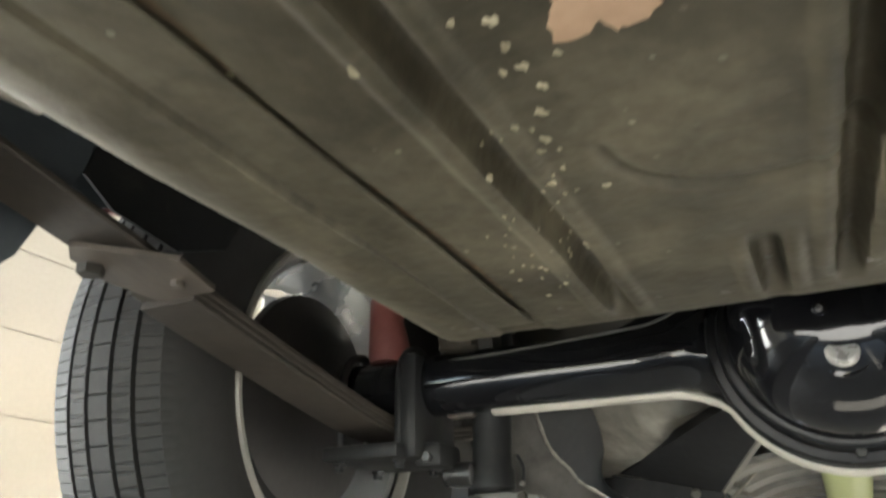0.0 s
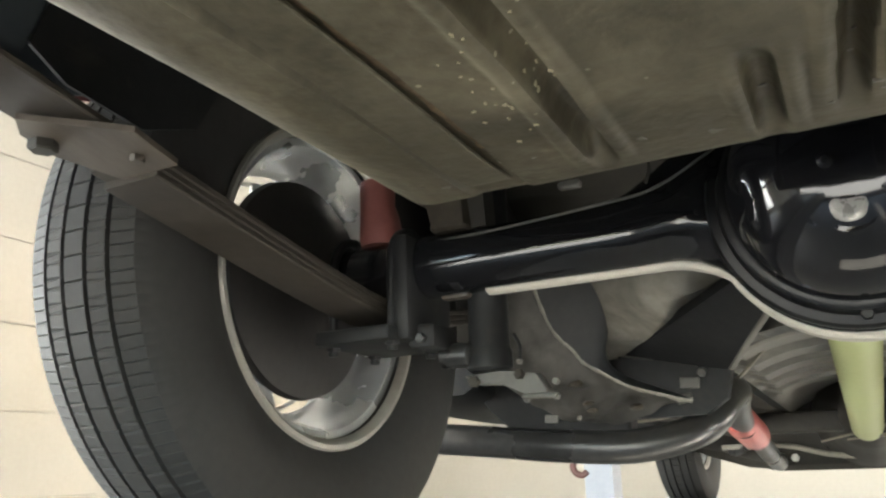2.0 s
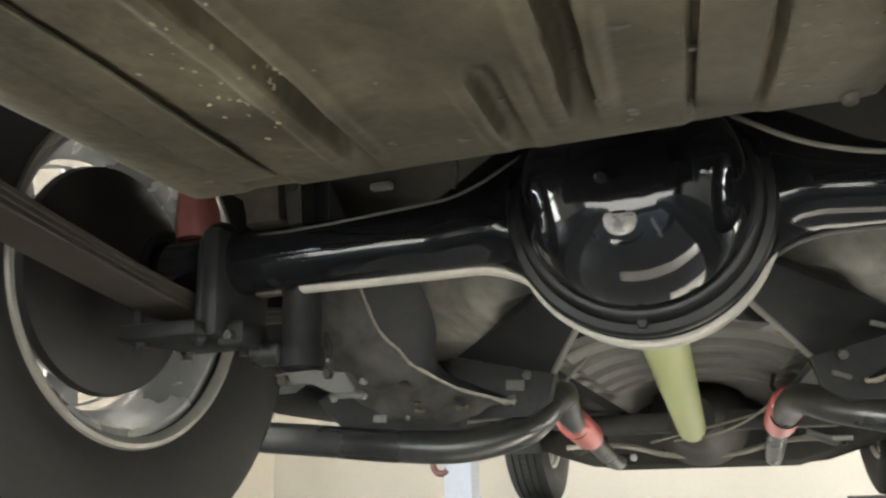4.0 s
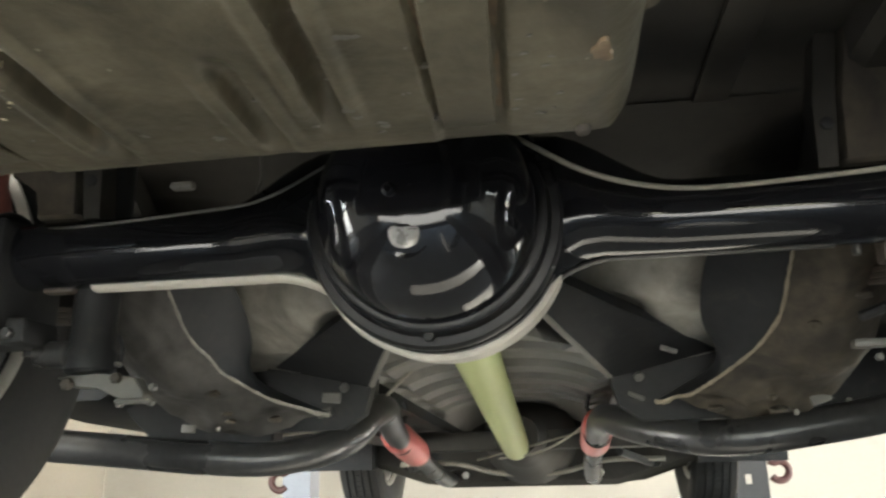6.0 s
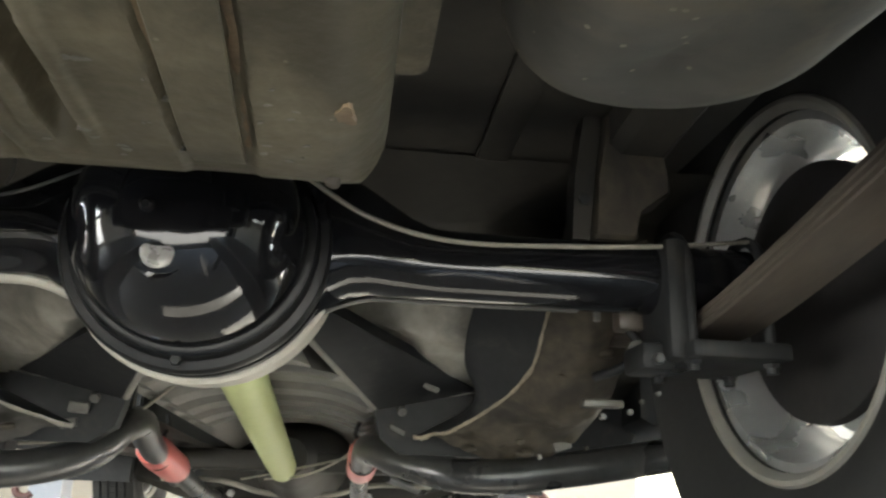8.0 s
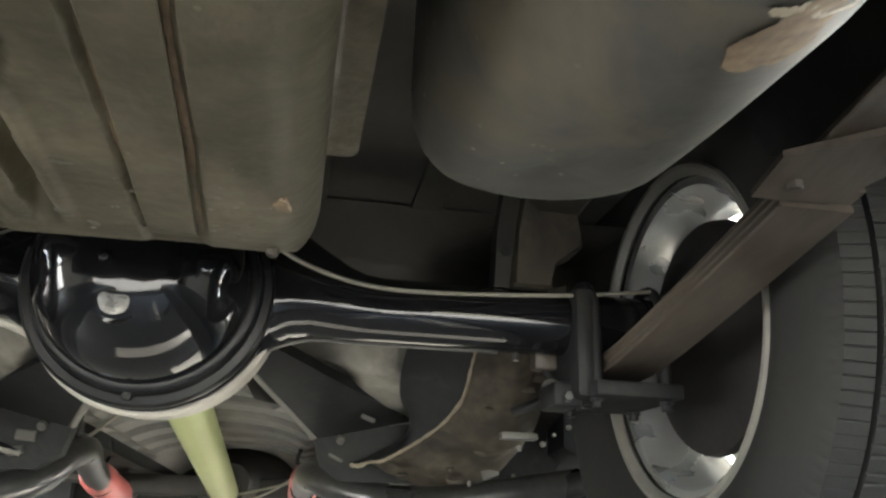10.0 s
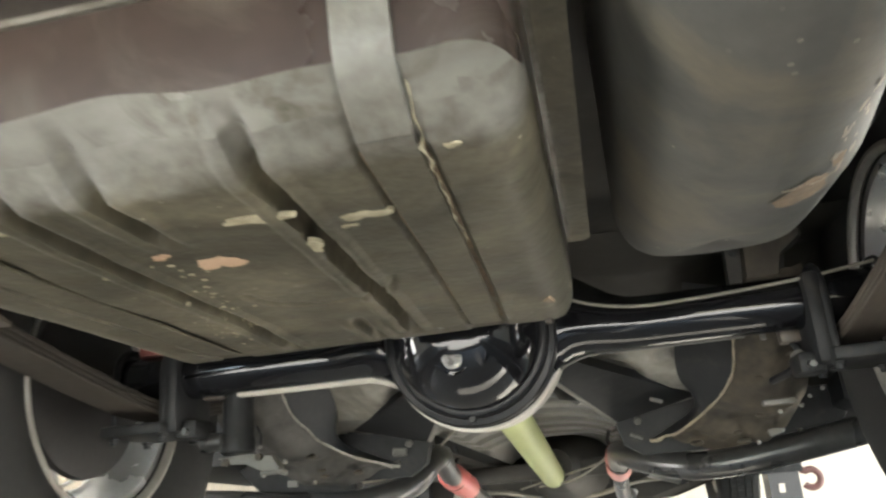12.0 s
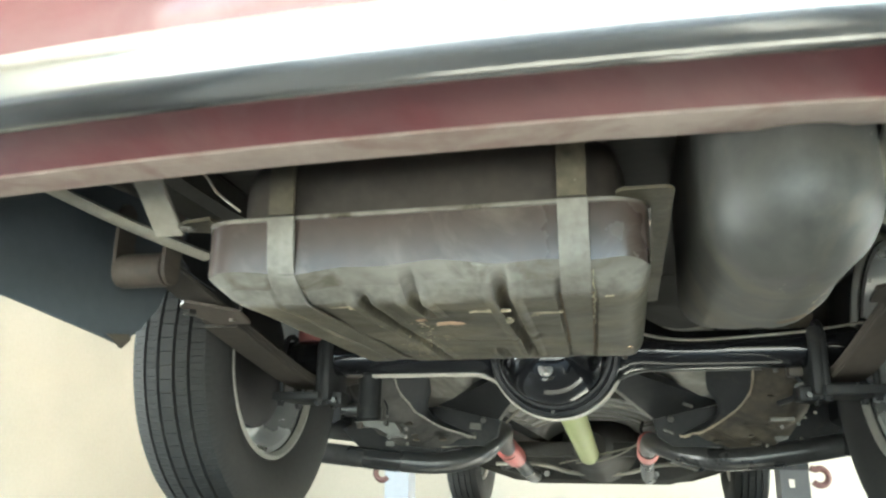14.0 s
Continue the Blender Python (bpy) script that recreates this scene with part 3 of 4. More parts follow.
for px, py, size, seed, tall in ((0.311, -0.652, 0.0145, 3, 1.8), (0.327, -0.69, 0.005, 5, 1.7)):
    well_patch(px, py, size, seed, None, tall)
rnd = random.Random(77)
for i in range(34):
    u = rnd.random()
    well_patch(0.340 - 0.012 * u + rnd.uniform(-0.012, 0.006), -0.80 + 0.13 * u, rnd.uniform(0.0006, 0.002), 40 + i, M_FOLD, rnd.uniform(1.2, 5.0), "pale flaked paint")
for i in range(9):
    well_patch(0.298 + 0.004 * i, -0.668 - 0.004 * math.sin(i * 0.8) + rnd.uniform(-0.002, 0.002), rnd.uniform(0.0012, 0.0026), 90 + i, M_FOLD, rnd.uniform(0.7, 1.6), "pale curled paint edge")

# trunk floor, rails, wheelhouses
bm = nb()
box(bm, -0.795, 0.795, -0.97, -0.45, 1.975, 1.985)
box(bm, -0.54, 0.54, -0.45, 0.12, 1.975, 1.985)
trunk = part("trunk_floor", bm, M_FLOOR, car)
for x in (-0.3, -0.15, 0.0, 0.15, 0.3):
    part("floor_rib", box(nb(), x - 0.02, x + 0.02, -0.34, 0.1, 1.966, 1.9745, 0.003), M_FLOOR, trunk)


def wheelhouse(s):
    bm = nb()
    n = 20
    arc = [(0.40 * math.cos(a), H + 0.02 + 0.37 * math.sin(a)) for a in (math.pi * (0.06 + 0.75 * i / n) for i in range(n + 1))]
    loft(bm, [[(s * x, y, z) for y, z in arc] for x in (0.545, 0.805)], False, False)
    face = [bm.verts.new((s * 0.543, y, z)) for y, z in arc if z > 1.97]
    bm.faces.new(face)
    # The left wheelhouse has its deeper shadow put into a blacker colour.
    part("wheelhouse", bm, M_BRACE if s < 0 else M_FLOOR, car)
    # rear rail
    bm = nb()
    pts = smooth_path([(s * 0.44, -0.92, 1.955), (s * 0.44, -0.6, 1.95), (s * 0.44, -0.2, 1.965), (s * 0.44, 0.06, 1.945), (s * 0.45, 0.22, 1.875), (s * 0.45, 0.42, 1.765), (s * 0.42, 0.62, 1.70), (s * 0.38, 0.85, 1.68), (s * 0.36, 2.3, 1.67)], 6)
    ribbon(bm, pts, 0.07, 0.06)
    part("frame_rail", bm, M_FLOOR, car, "dark dirty frame rail")


both(wheelhouse)

# seat pan above and ahead of the axle, floor, ribbed tunnel, dark heel braces
def surface(bm, us, vs, fn):
    rows = [[bm.verts.new(fn(u, v)) for u in us] for v in vs]
    for a, b in zip(rows, rows[1:]):
        for i in range(len(us) - 1):
            bm.faces.new((a[i], a[i + 1], b[i + 1], b[i]))
    return bm


def lin(a, b, n):
    return [a + (b - a) * i / n for i in range(n + 1)]


def seat_pan(x, y):
    a = abs(x)
    z = float(np.interp(y, [0.10, 0.24, 0.30, 0.36, 0.44, 0.52, 0.65], [1.97, 1.95, 1.90, 1.82, 1.758, 1.737, 1.725]))
    z -= 0.035 * math.exp(-((a - 0.27) / 0.09) ** 2 - ((y - 0.31) / 0.10) ** 2)
    z += 0.03 * math.exp(-(a / 0.07) ** 2) + 0.10 * max(0, min(1, (0.25 - a) / 0.05)) * max(0, min(1, (y - 0.36) / 0.08))
    z += 0.006 * math.exp(-((y - 0.22 - 0.2 * a) / 0.012) ** 2) + 0.004 * noise.noise((x * 7, y * 7, 2))
    return (x, y, z)


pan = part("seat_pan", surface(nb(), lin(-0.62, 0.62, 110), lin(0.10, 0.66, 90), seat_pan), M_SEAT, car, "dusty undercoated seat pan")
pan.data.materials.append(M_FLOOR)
# Shade in the upper recess and outer ends is painted with the dark material.
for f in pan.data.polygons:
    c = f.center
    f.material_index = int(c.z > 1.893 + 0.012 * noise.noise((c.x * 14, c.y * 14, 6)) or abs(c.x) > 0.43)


def along(pts, t):
    """A place on a polyline smoothed through its points, t from 0 to 1."""
    k = t * (len(pts) - 1)
    i = min(int(k), len(pts) - 2)
    return pts[i].lerp(pts[i + 1], k - i)


def kick_panel(s):
    """Dirt-caked panel where the frame rail comes down ahead of the axle, with a folded, ragged inner flange."""
    inner = smooth_path([(0.392, 0.13, 1.865), (0.395, 0.19, 1.815), (0.398, 0.27, 1.760), (0.375, 0.335, 1.718), (0.335, 0.395, 1.687), (0.292, 0.435, 1.669), (0.25, 0.455, 1.661)], 8)
    outer = smooth_path([(0.50, 0.12, 1.88), (0.515, 0.19, 1.825), (0.52, 0.28, 1.755), (0.51, 0.36, 1.695), (0.475, 0.43, 1.652), (0.43, 0.465, 1.632), (0.36, 0.472, 1.630)], 8)
    back = smooth_path([(0.33, 0.20, 1.90), (0.318, 0.25, 1.855), (0.308, 0.31, 1.805), (0.312, 0.36, 1.762), (0.335, 0.41, 1.735), (0.35, 0.45, 1.725), (0.35, 0.48, 1.715)], 8)
    if s < 0:
        back = [p + Vector((0.03, 0, 0)) for p in back]

    def skin(u, v):
        p = along(inner, v).lerp(along(outer, v), u)
        bulge = math.sin(math.pi * u) * (0.022 * math.sin(math.pi * min(1, v * 1.2)) - 0.016 * math.exp(-((v - 0.62) / 0.07) ** 2))
        rough = (0.018 if s > 0 else 0.005) * noise.noise((p.x * 14, p.y * 14, 7 + s)) + 0.005 * noise.noise((p.x * 48, p.y * 48, p.z * 30))
        return (s * p.x, p.y - 0.6 * bulge, p.z - bulge + rough * min(1, 6 * u))

    bm = surface(nb(), lin(0, 1, 34), lin(0, 1, 70), skin)
    kp = part("kick_panel", bm, M_DIRT if s > 0 else M_KICK, car, "brown dirt-caked kick panel" if s > 0 else "grey dusty kick panel")
    bm = surface(nb(), lin(0, 1, 6), lin(0, 1, 40), lambda u, v: [c * (s if i == 0 else 1) for i, c in enumerate(along(inner, v).lerp(along(back, v), u) + Vector((0, 0.006, 0)))])
    part("rail_side", bm, M_BRACE, kp, "black side of the frame rail")
    rr = random.Random(11 + s)
    edge = [(s * (p.x - 0.003 + rr.uniform(-0.0018, 0.0018)), p.y - 0.003, p.z - 0.003 + rr.uniform(-0.002, 0.002)) for p in inner[6::3]]
    edge = smooth_path(edge, 4)
    n = len(edge)
    part("rail_flange", tube(nb(), edge, [rr.uniform(0.0016, 0.0034) * (1 + 1.1 * (i / n) ** 2) for i in range(n)], 8, 0.5), M_SEAT if s < 0 else M_FOLD, kp, "ragged folded rail edge")
    for k in range(7):
        t = 0.30 + 0.09 * k + rr.uniform(-0.02, 0.02)
        p = along(inner, t).lerp(along(outer, t), rr.uniform(0.15, 0.85))
        bm = nb()
        bmesh.ops.create_icosphere(bm, subdivisions=2, radius=rr.uniform(0.005, 0.010), matrix=Matrix.Translation((s * p.x, p.y - 0.010, p.z - 0.010)) @ Matrix.Diagonal((1.6, 1.2, 0.7, 1)))
        for v in bm.verts:
            v.co += Vector(noise.noise_vector(v.co * 160)) * 0.003
        part("dirt_lump", bm, M_DIRT, kp)


both(kick_panel)


def floor_pan(x, y):
    z = 1.705 - 0.02 * min(1, (y - 0.5) / 0.8)
    a = abs(x)
    if a > 0.24:
        z += 0.007 * (math.sin(a * 75) > 0.2) * (0.75 < y < 2.0)
    return (x, y, z)


for sgn in (-1, 1):
    part("floor_pan", surface(nb(), lin(sgn * 0.21, sgn * 0.79, 58), lin(0.60, 2.2, 30), floor_pan), M_FLOOR, car)


def tunnel(x, y):
    z = 1.80 - 0.02 * (y - 0.5) - 0.06 * (abs(x) / 0.23) ** 3
    k = y * 5.6 - math.floor(y * 5.6)
    rib = min(1, max(0, (0.30 - abs(k - 0.5)) / 0.05))
    z -= 0.034 * rib * (0.42 < y < 1.4) * min(1, max(0, 5.5 * (1 - abs(x) / 0.225)))
    return (x * min(1, 0.4 + 4 * (y - 0.36)), y, z)


part("tunnel", surface(nb(), lin(-0.23, 0.23, 40), lin(0.36, 2.2, 260), tunnel), M_TUNNEL, car, "pale dusty tunnel with pressed ribs")


for sgn in (-1, 1):
    part("heel_board", box(nb(), min(sgn * 0.205, sgn * 0.66), max(sgn * 0.205, sgn * 0.66), 0.605, 0.625, 1.695, 1.80, 0.004), M_FLOOR, car)


def heel_brace(s):
    """Dark folded channel that runs out and forward from the tunnel mouth, its inner edge bare."""
    bm = nb()
    line = [(0.07, 0.20, 1.785), (0.11, 0.30, 1.758), (0.15, 0.39, 1.732), (0.19, 0.488, 1.706)]
    rings = []
    for x, y, z in smooth_path(line, 5):
        w = 0.03 + 0.46 * (y - 0.2)
        rings.append([(s * x, y, z), (s * (x + 0.004), y, z - 0.004), (s * (x + w * 0.5), y + 0.006, z + 0.004 + 0.06 * w), (s * (x + w), y + 0.012, z + 0.014 + 0.12 * w), (s * (x + w), y + 0.035, z + 0.034 + 0.12 * w), (s * x, y + 0.02, z + 0.03)])
    loft(bm, rings)
    plate(bm, [(s * x, 0.497, z) for x, z in ((0.187, 1.708), (0.365, 1.738), (0.37, 1.636), (0.235, 1.636), (0.2, 1.66))], (0, 0.03, 0))
    hb = part("heel_brace", bm, M_BRACE, car, "black painted floor brace")
    part("brace_edge", ribbon_path(nb(), [(s * (x - 0.002), y + 0.004, z - 0.003) for x, y, z in smooth_path(line, 5)], 0.0055), M_TUNNEL, hb)
    part("brace_bolt", hex_bolt(nb(), (s * 0.232, 0.492, 1.703), (0, -0.9, -0.4), 0.008, 0.008), M_KTAB, hb)
    if s > 0:
        part("brace_tab", box(nb(), -0.013, 0.013, -0.003, 0.003, -0.0035, 0.0035, 0.0015, 1, Matrix.Translation((0.226, 0.487, 1.672)) @ pose(0, 0, 0, 0, 24, 0)), M_KTAB, hb)
        part("brace_tab", box(nb(), -0.012, 0.012, -0.003, 0.003, -0.004, 0.004, 0.0015, 1, Matrix.Translation((0.268, 0.398, 1.728)) @ pose(0, 0, 0, 0, 20, 0)), M_KTAB, hb)


def ribbon_path(bm, pts, r):
    return tube(bm, pts, r, 8, 0.5)


both(heel_brace)

# rear axle
bm = nb()
n = 40
prof = []
for i in range(57):
    x = -0.56 + 1.12 * i / 56
    a = abs(x)
    k = min(1, max(0, (0.235 - a) / 0.125))
    k = k * k * (3 - 2 * k)
    k2 = min(1, max(0, (0.16 - a) / 0.07))
    prof.append((x, 0.037 + (0.094 - 0.037) * k, 0.037 + 0.018 * k, 0.036 + 0.05 * k2 * k2))
rings = []
for x, hz, hy, hl in prof:
    ring = []
    for j in range(n):
        a = 2 * math.pi * j / n
        c, s = math.cos(a), math.sin(a)
        e = 0.92
        ring.append((x, hy * math.copysign(abs(c) ** e, c), H + (hz if s > 0 else hl) * math.copysign(abs(s) ** e, s)))
    rings.append(ring)
housing = part("axle_housing", loft(bm, rings), M_GLOSS, car, "gloss black rear axle housing")


# Strips along the tube's underside; the right one models a grey-blue reflection.
for sgn in (-1, 1):
    w = 0.0115 if sgn < 0 else 0.005
    seam = [(sgn * x, 0.004, H - dz) for x, dz in ((0.10, 0.066), (0.125, 0.049), (0.16, 0.0375), (0.2, 0.0365), (0.28, 0.0365), (0.375, 0.036))]
    part("lower_strip", tube(nb(), smooth_path(seam, 4), w, 10, 0.45), M_CAST if sgn < 0 else M_PIPE, housing, "pale strip along the bottom of the housing" if sgn < 0 else "")


def dome(profile, tilt, centre, n=56):
    """Turned about the y axis: (forward, radius) points, nose tilted."""
    bm = nb()
    lathe(bm, profile, n)
    m = Matrix.Translation(centre) @ pose(0, 0, 0, tilt, 0, 0) @ pose(0, 0, 0, 0, 0, 90)
    for v in bm.verts:
        v.co = m @ v.co
    return bm


BC, BT = (0, 0, H), 4
part("cover", dome([(-0.175, 0.001), (-0.174, 0.028), (-0.167, 0.054), (-0.152, 0.076), (-0.128, 0.092), (-0.10, 0.0995), (-0.078, 0.102), (-0.07, 0.102)], BT, BC), M_GLOSS, housing, "gloss black domed differential cover")
part("cover_flange", dome([(-0.074, 0.095), (-0.076, 0.104), (-0.074, 0.109), (-0.064, 0.1105), (-0.060, 0.1125), (-0.059, 0.120), (-0.055, 0.123), (-0.043, 0.1235), (-0.040, 0.1205), (-0.036, 0.1205), (-0.033, 0.1245), (-0.018, 0.1245), (-0.015, 0.121), (-0.015, 0.11)], BT, BC), M_SATIN, housing)
part("carrier", dome([(-0.016, 0.10), (-0.016, 0.127), (-0.013, 0.130), (0.045, 0.130), (0.05, 0.126), (0.06, 0.115), (0.10, 0.09), (0.15, 0.06), (0.19, 0.05), (0.22, 0.045), (0.22, 0.001)], BT, BC), M_CAST, housing, "bare pale cast carrier")
for k in (-92, 20, 90, 160):
    a = radians(k)
    part("flange_bolt", hex_bolt(nb(), (0.1165 * math.cos(a), -0.059, H + 0.1165 * math.sin(a)), (0, -1, 0), 0.0055, 0.006), M_SATIN, housing)
m = Matrix.Translation((-0.006, -0.1655, H - 0.049)) @ pose(0, 0, 0, -20, 0, 0)
bm = nb()
tube(bm, [(0, 0.004, 0), (0, -0.002, 0), (0, -0.0042, 0), (0, -0.005, 0)], [0.0135, 0.0132, 0.0118, 0.0095], 20)
for v in bm.verts:
    v.co = m @ v.co
plug = part("filler_plug", bm, M_PLUG, housing, "worn bright filler plug")
part("plug_slot", box(nb(), -0.0055, 0.0055, -0.0062, 0.0, 0.0015, 0.0050, 0.0012, 2, m), M_SATIN, housing, "dark slot in the filler plug")
part("plug_boss", tube(nb(), [(-0.004, -0.150, H - 0.049), (-0.005, -0.164, H - 0.050), (-0.005, -0.166, H - 0.0505)], [0.026, 0.020, 0.016], 24), M_GLOSS, housing)
part("vent", tube(nb(), [(-0.017, -0.166, H - 0.013), (-0.017, -0.176, H - 0.015), (-0.017, -0.180, H - 0.016)], [0.0065, 0.006, 0.003], 12), M_GLOSS, housing)
bm = nb()
tube(bm, smooth_path([(0.045, -0.06, H + 0.100), (0.10, -0.07, H + 0.056), (0.16, -0.06, H + 0.026), (0.24, -0.045, H + 0.014), (0.36, -0.042, H + 0.018), (0.46, -0.04, H + 0.026), (0.55, -0.03, H + 0.04)], 8), 0.0024, 8)
part("brake_line", bm, M_PALE, housing, "thin steel brake line")
bm = nb()
tube(bm, smooth_path([(-0.05, -0.06, H + 0.09), (-0.077, -0.06, H + 0.074), (-0.114, -0.06, H + 0.052), (-0.165, -0.06, H + 0.028), (-0.22, -0.045, H + 0.026), (-0.4, -0.03, H + 0.022), (-0.55, -0.02, H + 0.03)], 8), 0.0016, 8)
part("brake_line", bm, M_KTAB, housing, "thin dull brake line")


part("brake_wire", tube(nb(), smooth_path([(-0.168, -0.07, 1.885), (-0.171, -0.06, 1.866), (-0.170, -0.058, 1.85), (-0.174, -0.06, 1.834)], 4), 0.0014, 6), M_KTAB, housing)
part("line_clip", box(nb(), -0.262, -0.238, -0.068, -0.058, 1.842, 1.850, 0.002, 1), M_KTAB, housing)


def spring(s):
    x = s * 0.515
    sp = None
    for k, (ya, yb) in enumerate(((-0.605, 0.66), (-0.40, 0.5), (-0.385, 0.38))):
        def arc(y):
            return H - 0.044 - 0.007 * k + 0.20 * (math.sqrt(y * y + 0.006) - 0.0775)
        pts = [(x, ya + (yb - ya) * i / 24, arc(ya + (yb - ya) * i / 24)) for i in range(25)]
        # Left leaves use a darker brown to imitate the dimmer light on that side.
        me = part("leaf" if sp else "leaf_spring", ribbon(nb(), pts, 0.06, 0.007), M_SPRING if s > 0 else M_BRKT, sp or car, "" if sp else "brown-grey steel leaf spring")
        sp = sp or me
    # clip plate with a hole, eye and shackle
    zc = H - 0.044 + 0.20 * (0.43 - 0.0775)
    bm = nb()
    outer = [(x - s * 0.04, -0.385), (x - s * 0.042, -0.43), (x + s * 0.03, -0.475), (x + s * 0.045, -0.46), (x + s * 0.045, -0.43), (x + s * 0.02, -0.385)]
    plate(bm, [(px - s * 0.012, py, zc - 0.010 + 0.23 * (-0.43 - py)) for px, py in outer], (0, 0, 0.005))
    part("spring_clip", bm, M_SPRING, sp, smooth=False)
    part("clip_bolt", hex_bolt(nb(), (x + s * 0.022, -0.448, zc - 0.007), (0, 0, -1), 0.011, 0.008), M_FLOOR, sp)
    part("clip_bolt", hex_bolt(nb(), (x - s * 0.03, -0.405, zc - 0.014), (0, 0, -1), 0.006, 0.006), M_SPRING, sp)
    ze = H - 0.068 + 0.20 * (0.605 - 0.0775)
    bm = nb()
    lathe(bm, [(-0.034, 0.010), (-0.034, 0.024), (0.034, 0.024), (0.034, 0.010)], 20, True)
    for v in bm.verts:
        v.co += Vector((x, -0.609, ze + 0.006))
    part("spring_eye", bm, M_SPRING, sp)
    for dx in (-0.04, 0.036):
        bm = nb()
        loft(bm, [[(x + dx + e, -0.609 + r * math.cos(a), ze + zz + r * math.sin(a)) for r, a, zz in
                   [(0.02, math.pi + math.pi * i / 8, 0.004) for i in range(9)] + [(0.02, math.pi * i / 8, 0.085) for i in range(9)]] for e in (0, 0.005)])
        part("shackle", bm, M_SPRING, sp)
    part("spring_plate", box(nb(), x - 0.05, x + 0.05, -0.07, 0.07, H - 0.090, H - 0.073, 0.004), M_BRACE, sp)
    part("spring_perch", box(nb(), min(x - s * 0.064, x - s * 0.04), max(x - s * 0.064, x - s * 0.04), -0.05, 0.06, H - 0.09, H + 0.034, 0.008), M_BRACE, sp)
    for dx in (-0.04, 0.04):
        bm = nb()
        pts = [(x + dx, -0.045, H - 0.1)] + [(x + dx, -0.045 * math.cos(math.pi * i / 10), H + 0.002 + 0.045 * math.sin(math.pi * i / 10)) for i in range(11)] + [(x + dx, 0.045, H - 0.1)]
        tube(bm, pts, 0.006, 10)
        part("u_bolt", bm, M_BRACE, sp)
        for y in (-0.045, 0.045):
            part("nut", hex_bolt(nb(), (x + dx, y, H - 0.084), (0, 0, -1), 0.009, 0.01), M_BRACE, sp)
    # nuts and the small bracket beside the spring plate
    bm = nb()
    box(bm, min(x - s * 0.05, x - s * 0.085), max(x - s * 0.05, x - s * 0.085), -0.03, 0.03, H - 0.098, H - 0.07, 0.006)
    part("brake_hose_bracket", bm, M_BRACE, sp)
    part("mount_bolt", hex_bolt(nb(), (x - s * 0.07, -0.03, H - 0.088), (0, -1, 0), 0.006, 0.008), M_PIPE, sp)
    # rail bracket above the axle
    bm = nb()
    plate(bm, [(s * (px + 0.018), -0.03, pz) for px, pz in ((0.366, 1.834), (0.415, 1.834), (0.413, 1.868), (0.452, 1.887), (0.448, 1.91), (0.44, 1.98), (0.385, 1.98), (0.374, 1.9))], (0, 0.05, 0))
    bmesh.ops.bevel(bm, geom=bm.edges[:], offset=0.004, segments=1, affect="EDGES")
    bracket = part("bump_stop_bracket", bm, M_DIRT, car, "dark brown dirty stop bracket")
    bm = nb()
    plate(bm, [(s * (px + 0.018), -0.02, pz) for px, pz in ((0.347, 1.834), (0.365, 1.834), (0.372, 1.9), (0.383, 1.98), (0.362, 1.98), (0.35, 1.9))], (0, 0.03, 0))
    side = part("bracket_side", bm, M_FLOOR, bracket, smooth=False)
    part("bracket_hole", hex_bolt(nb(), (s * 0.378, -0.0202, 1.878), (0, -1, 0), 0.007, 0.002), M_BRACE, bracket)


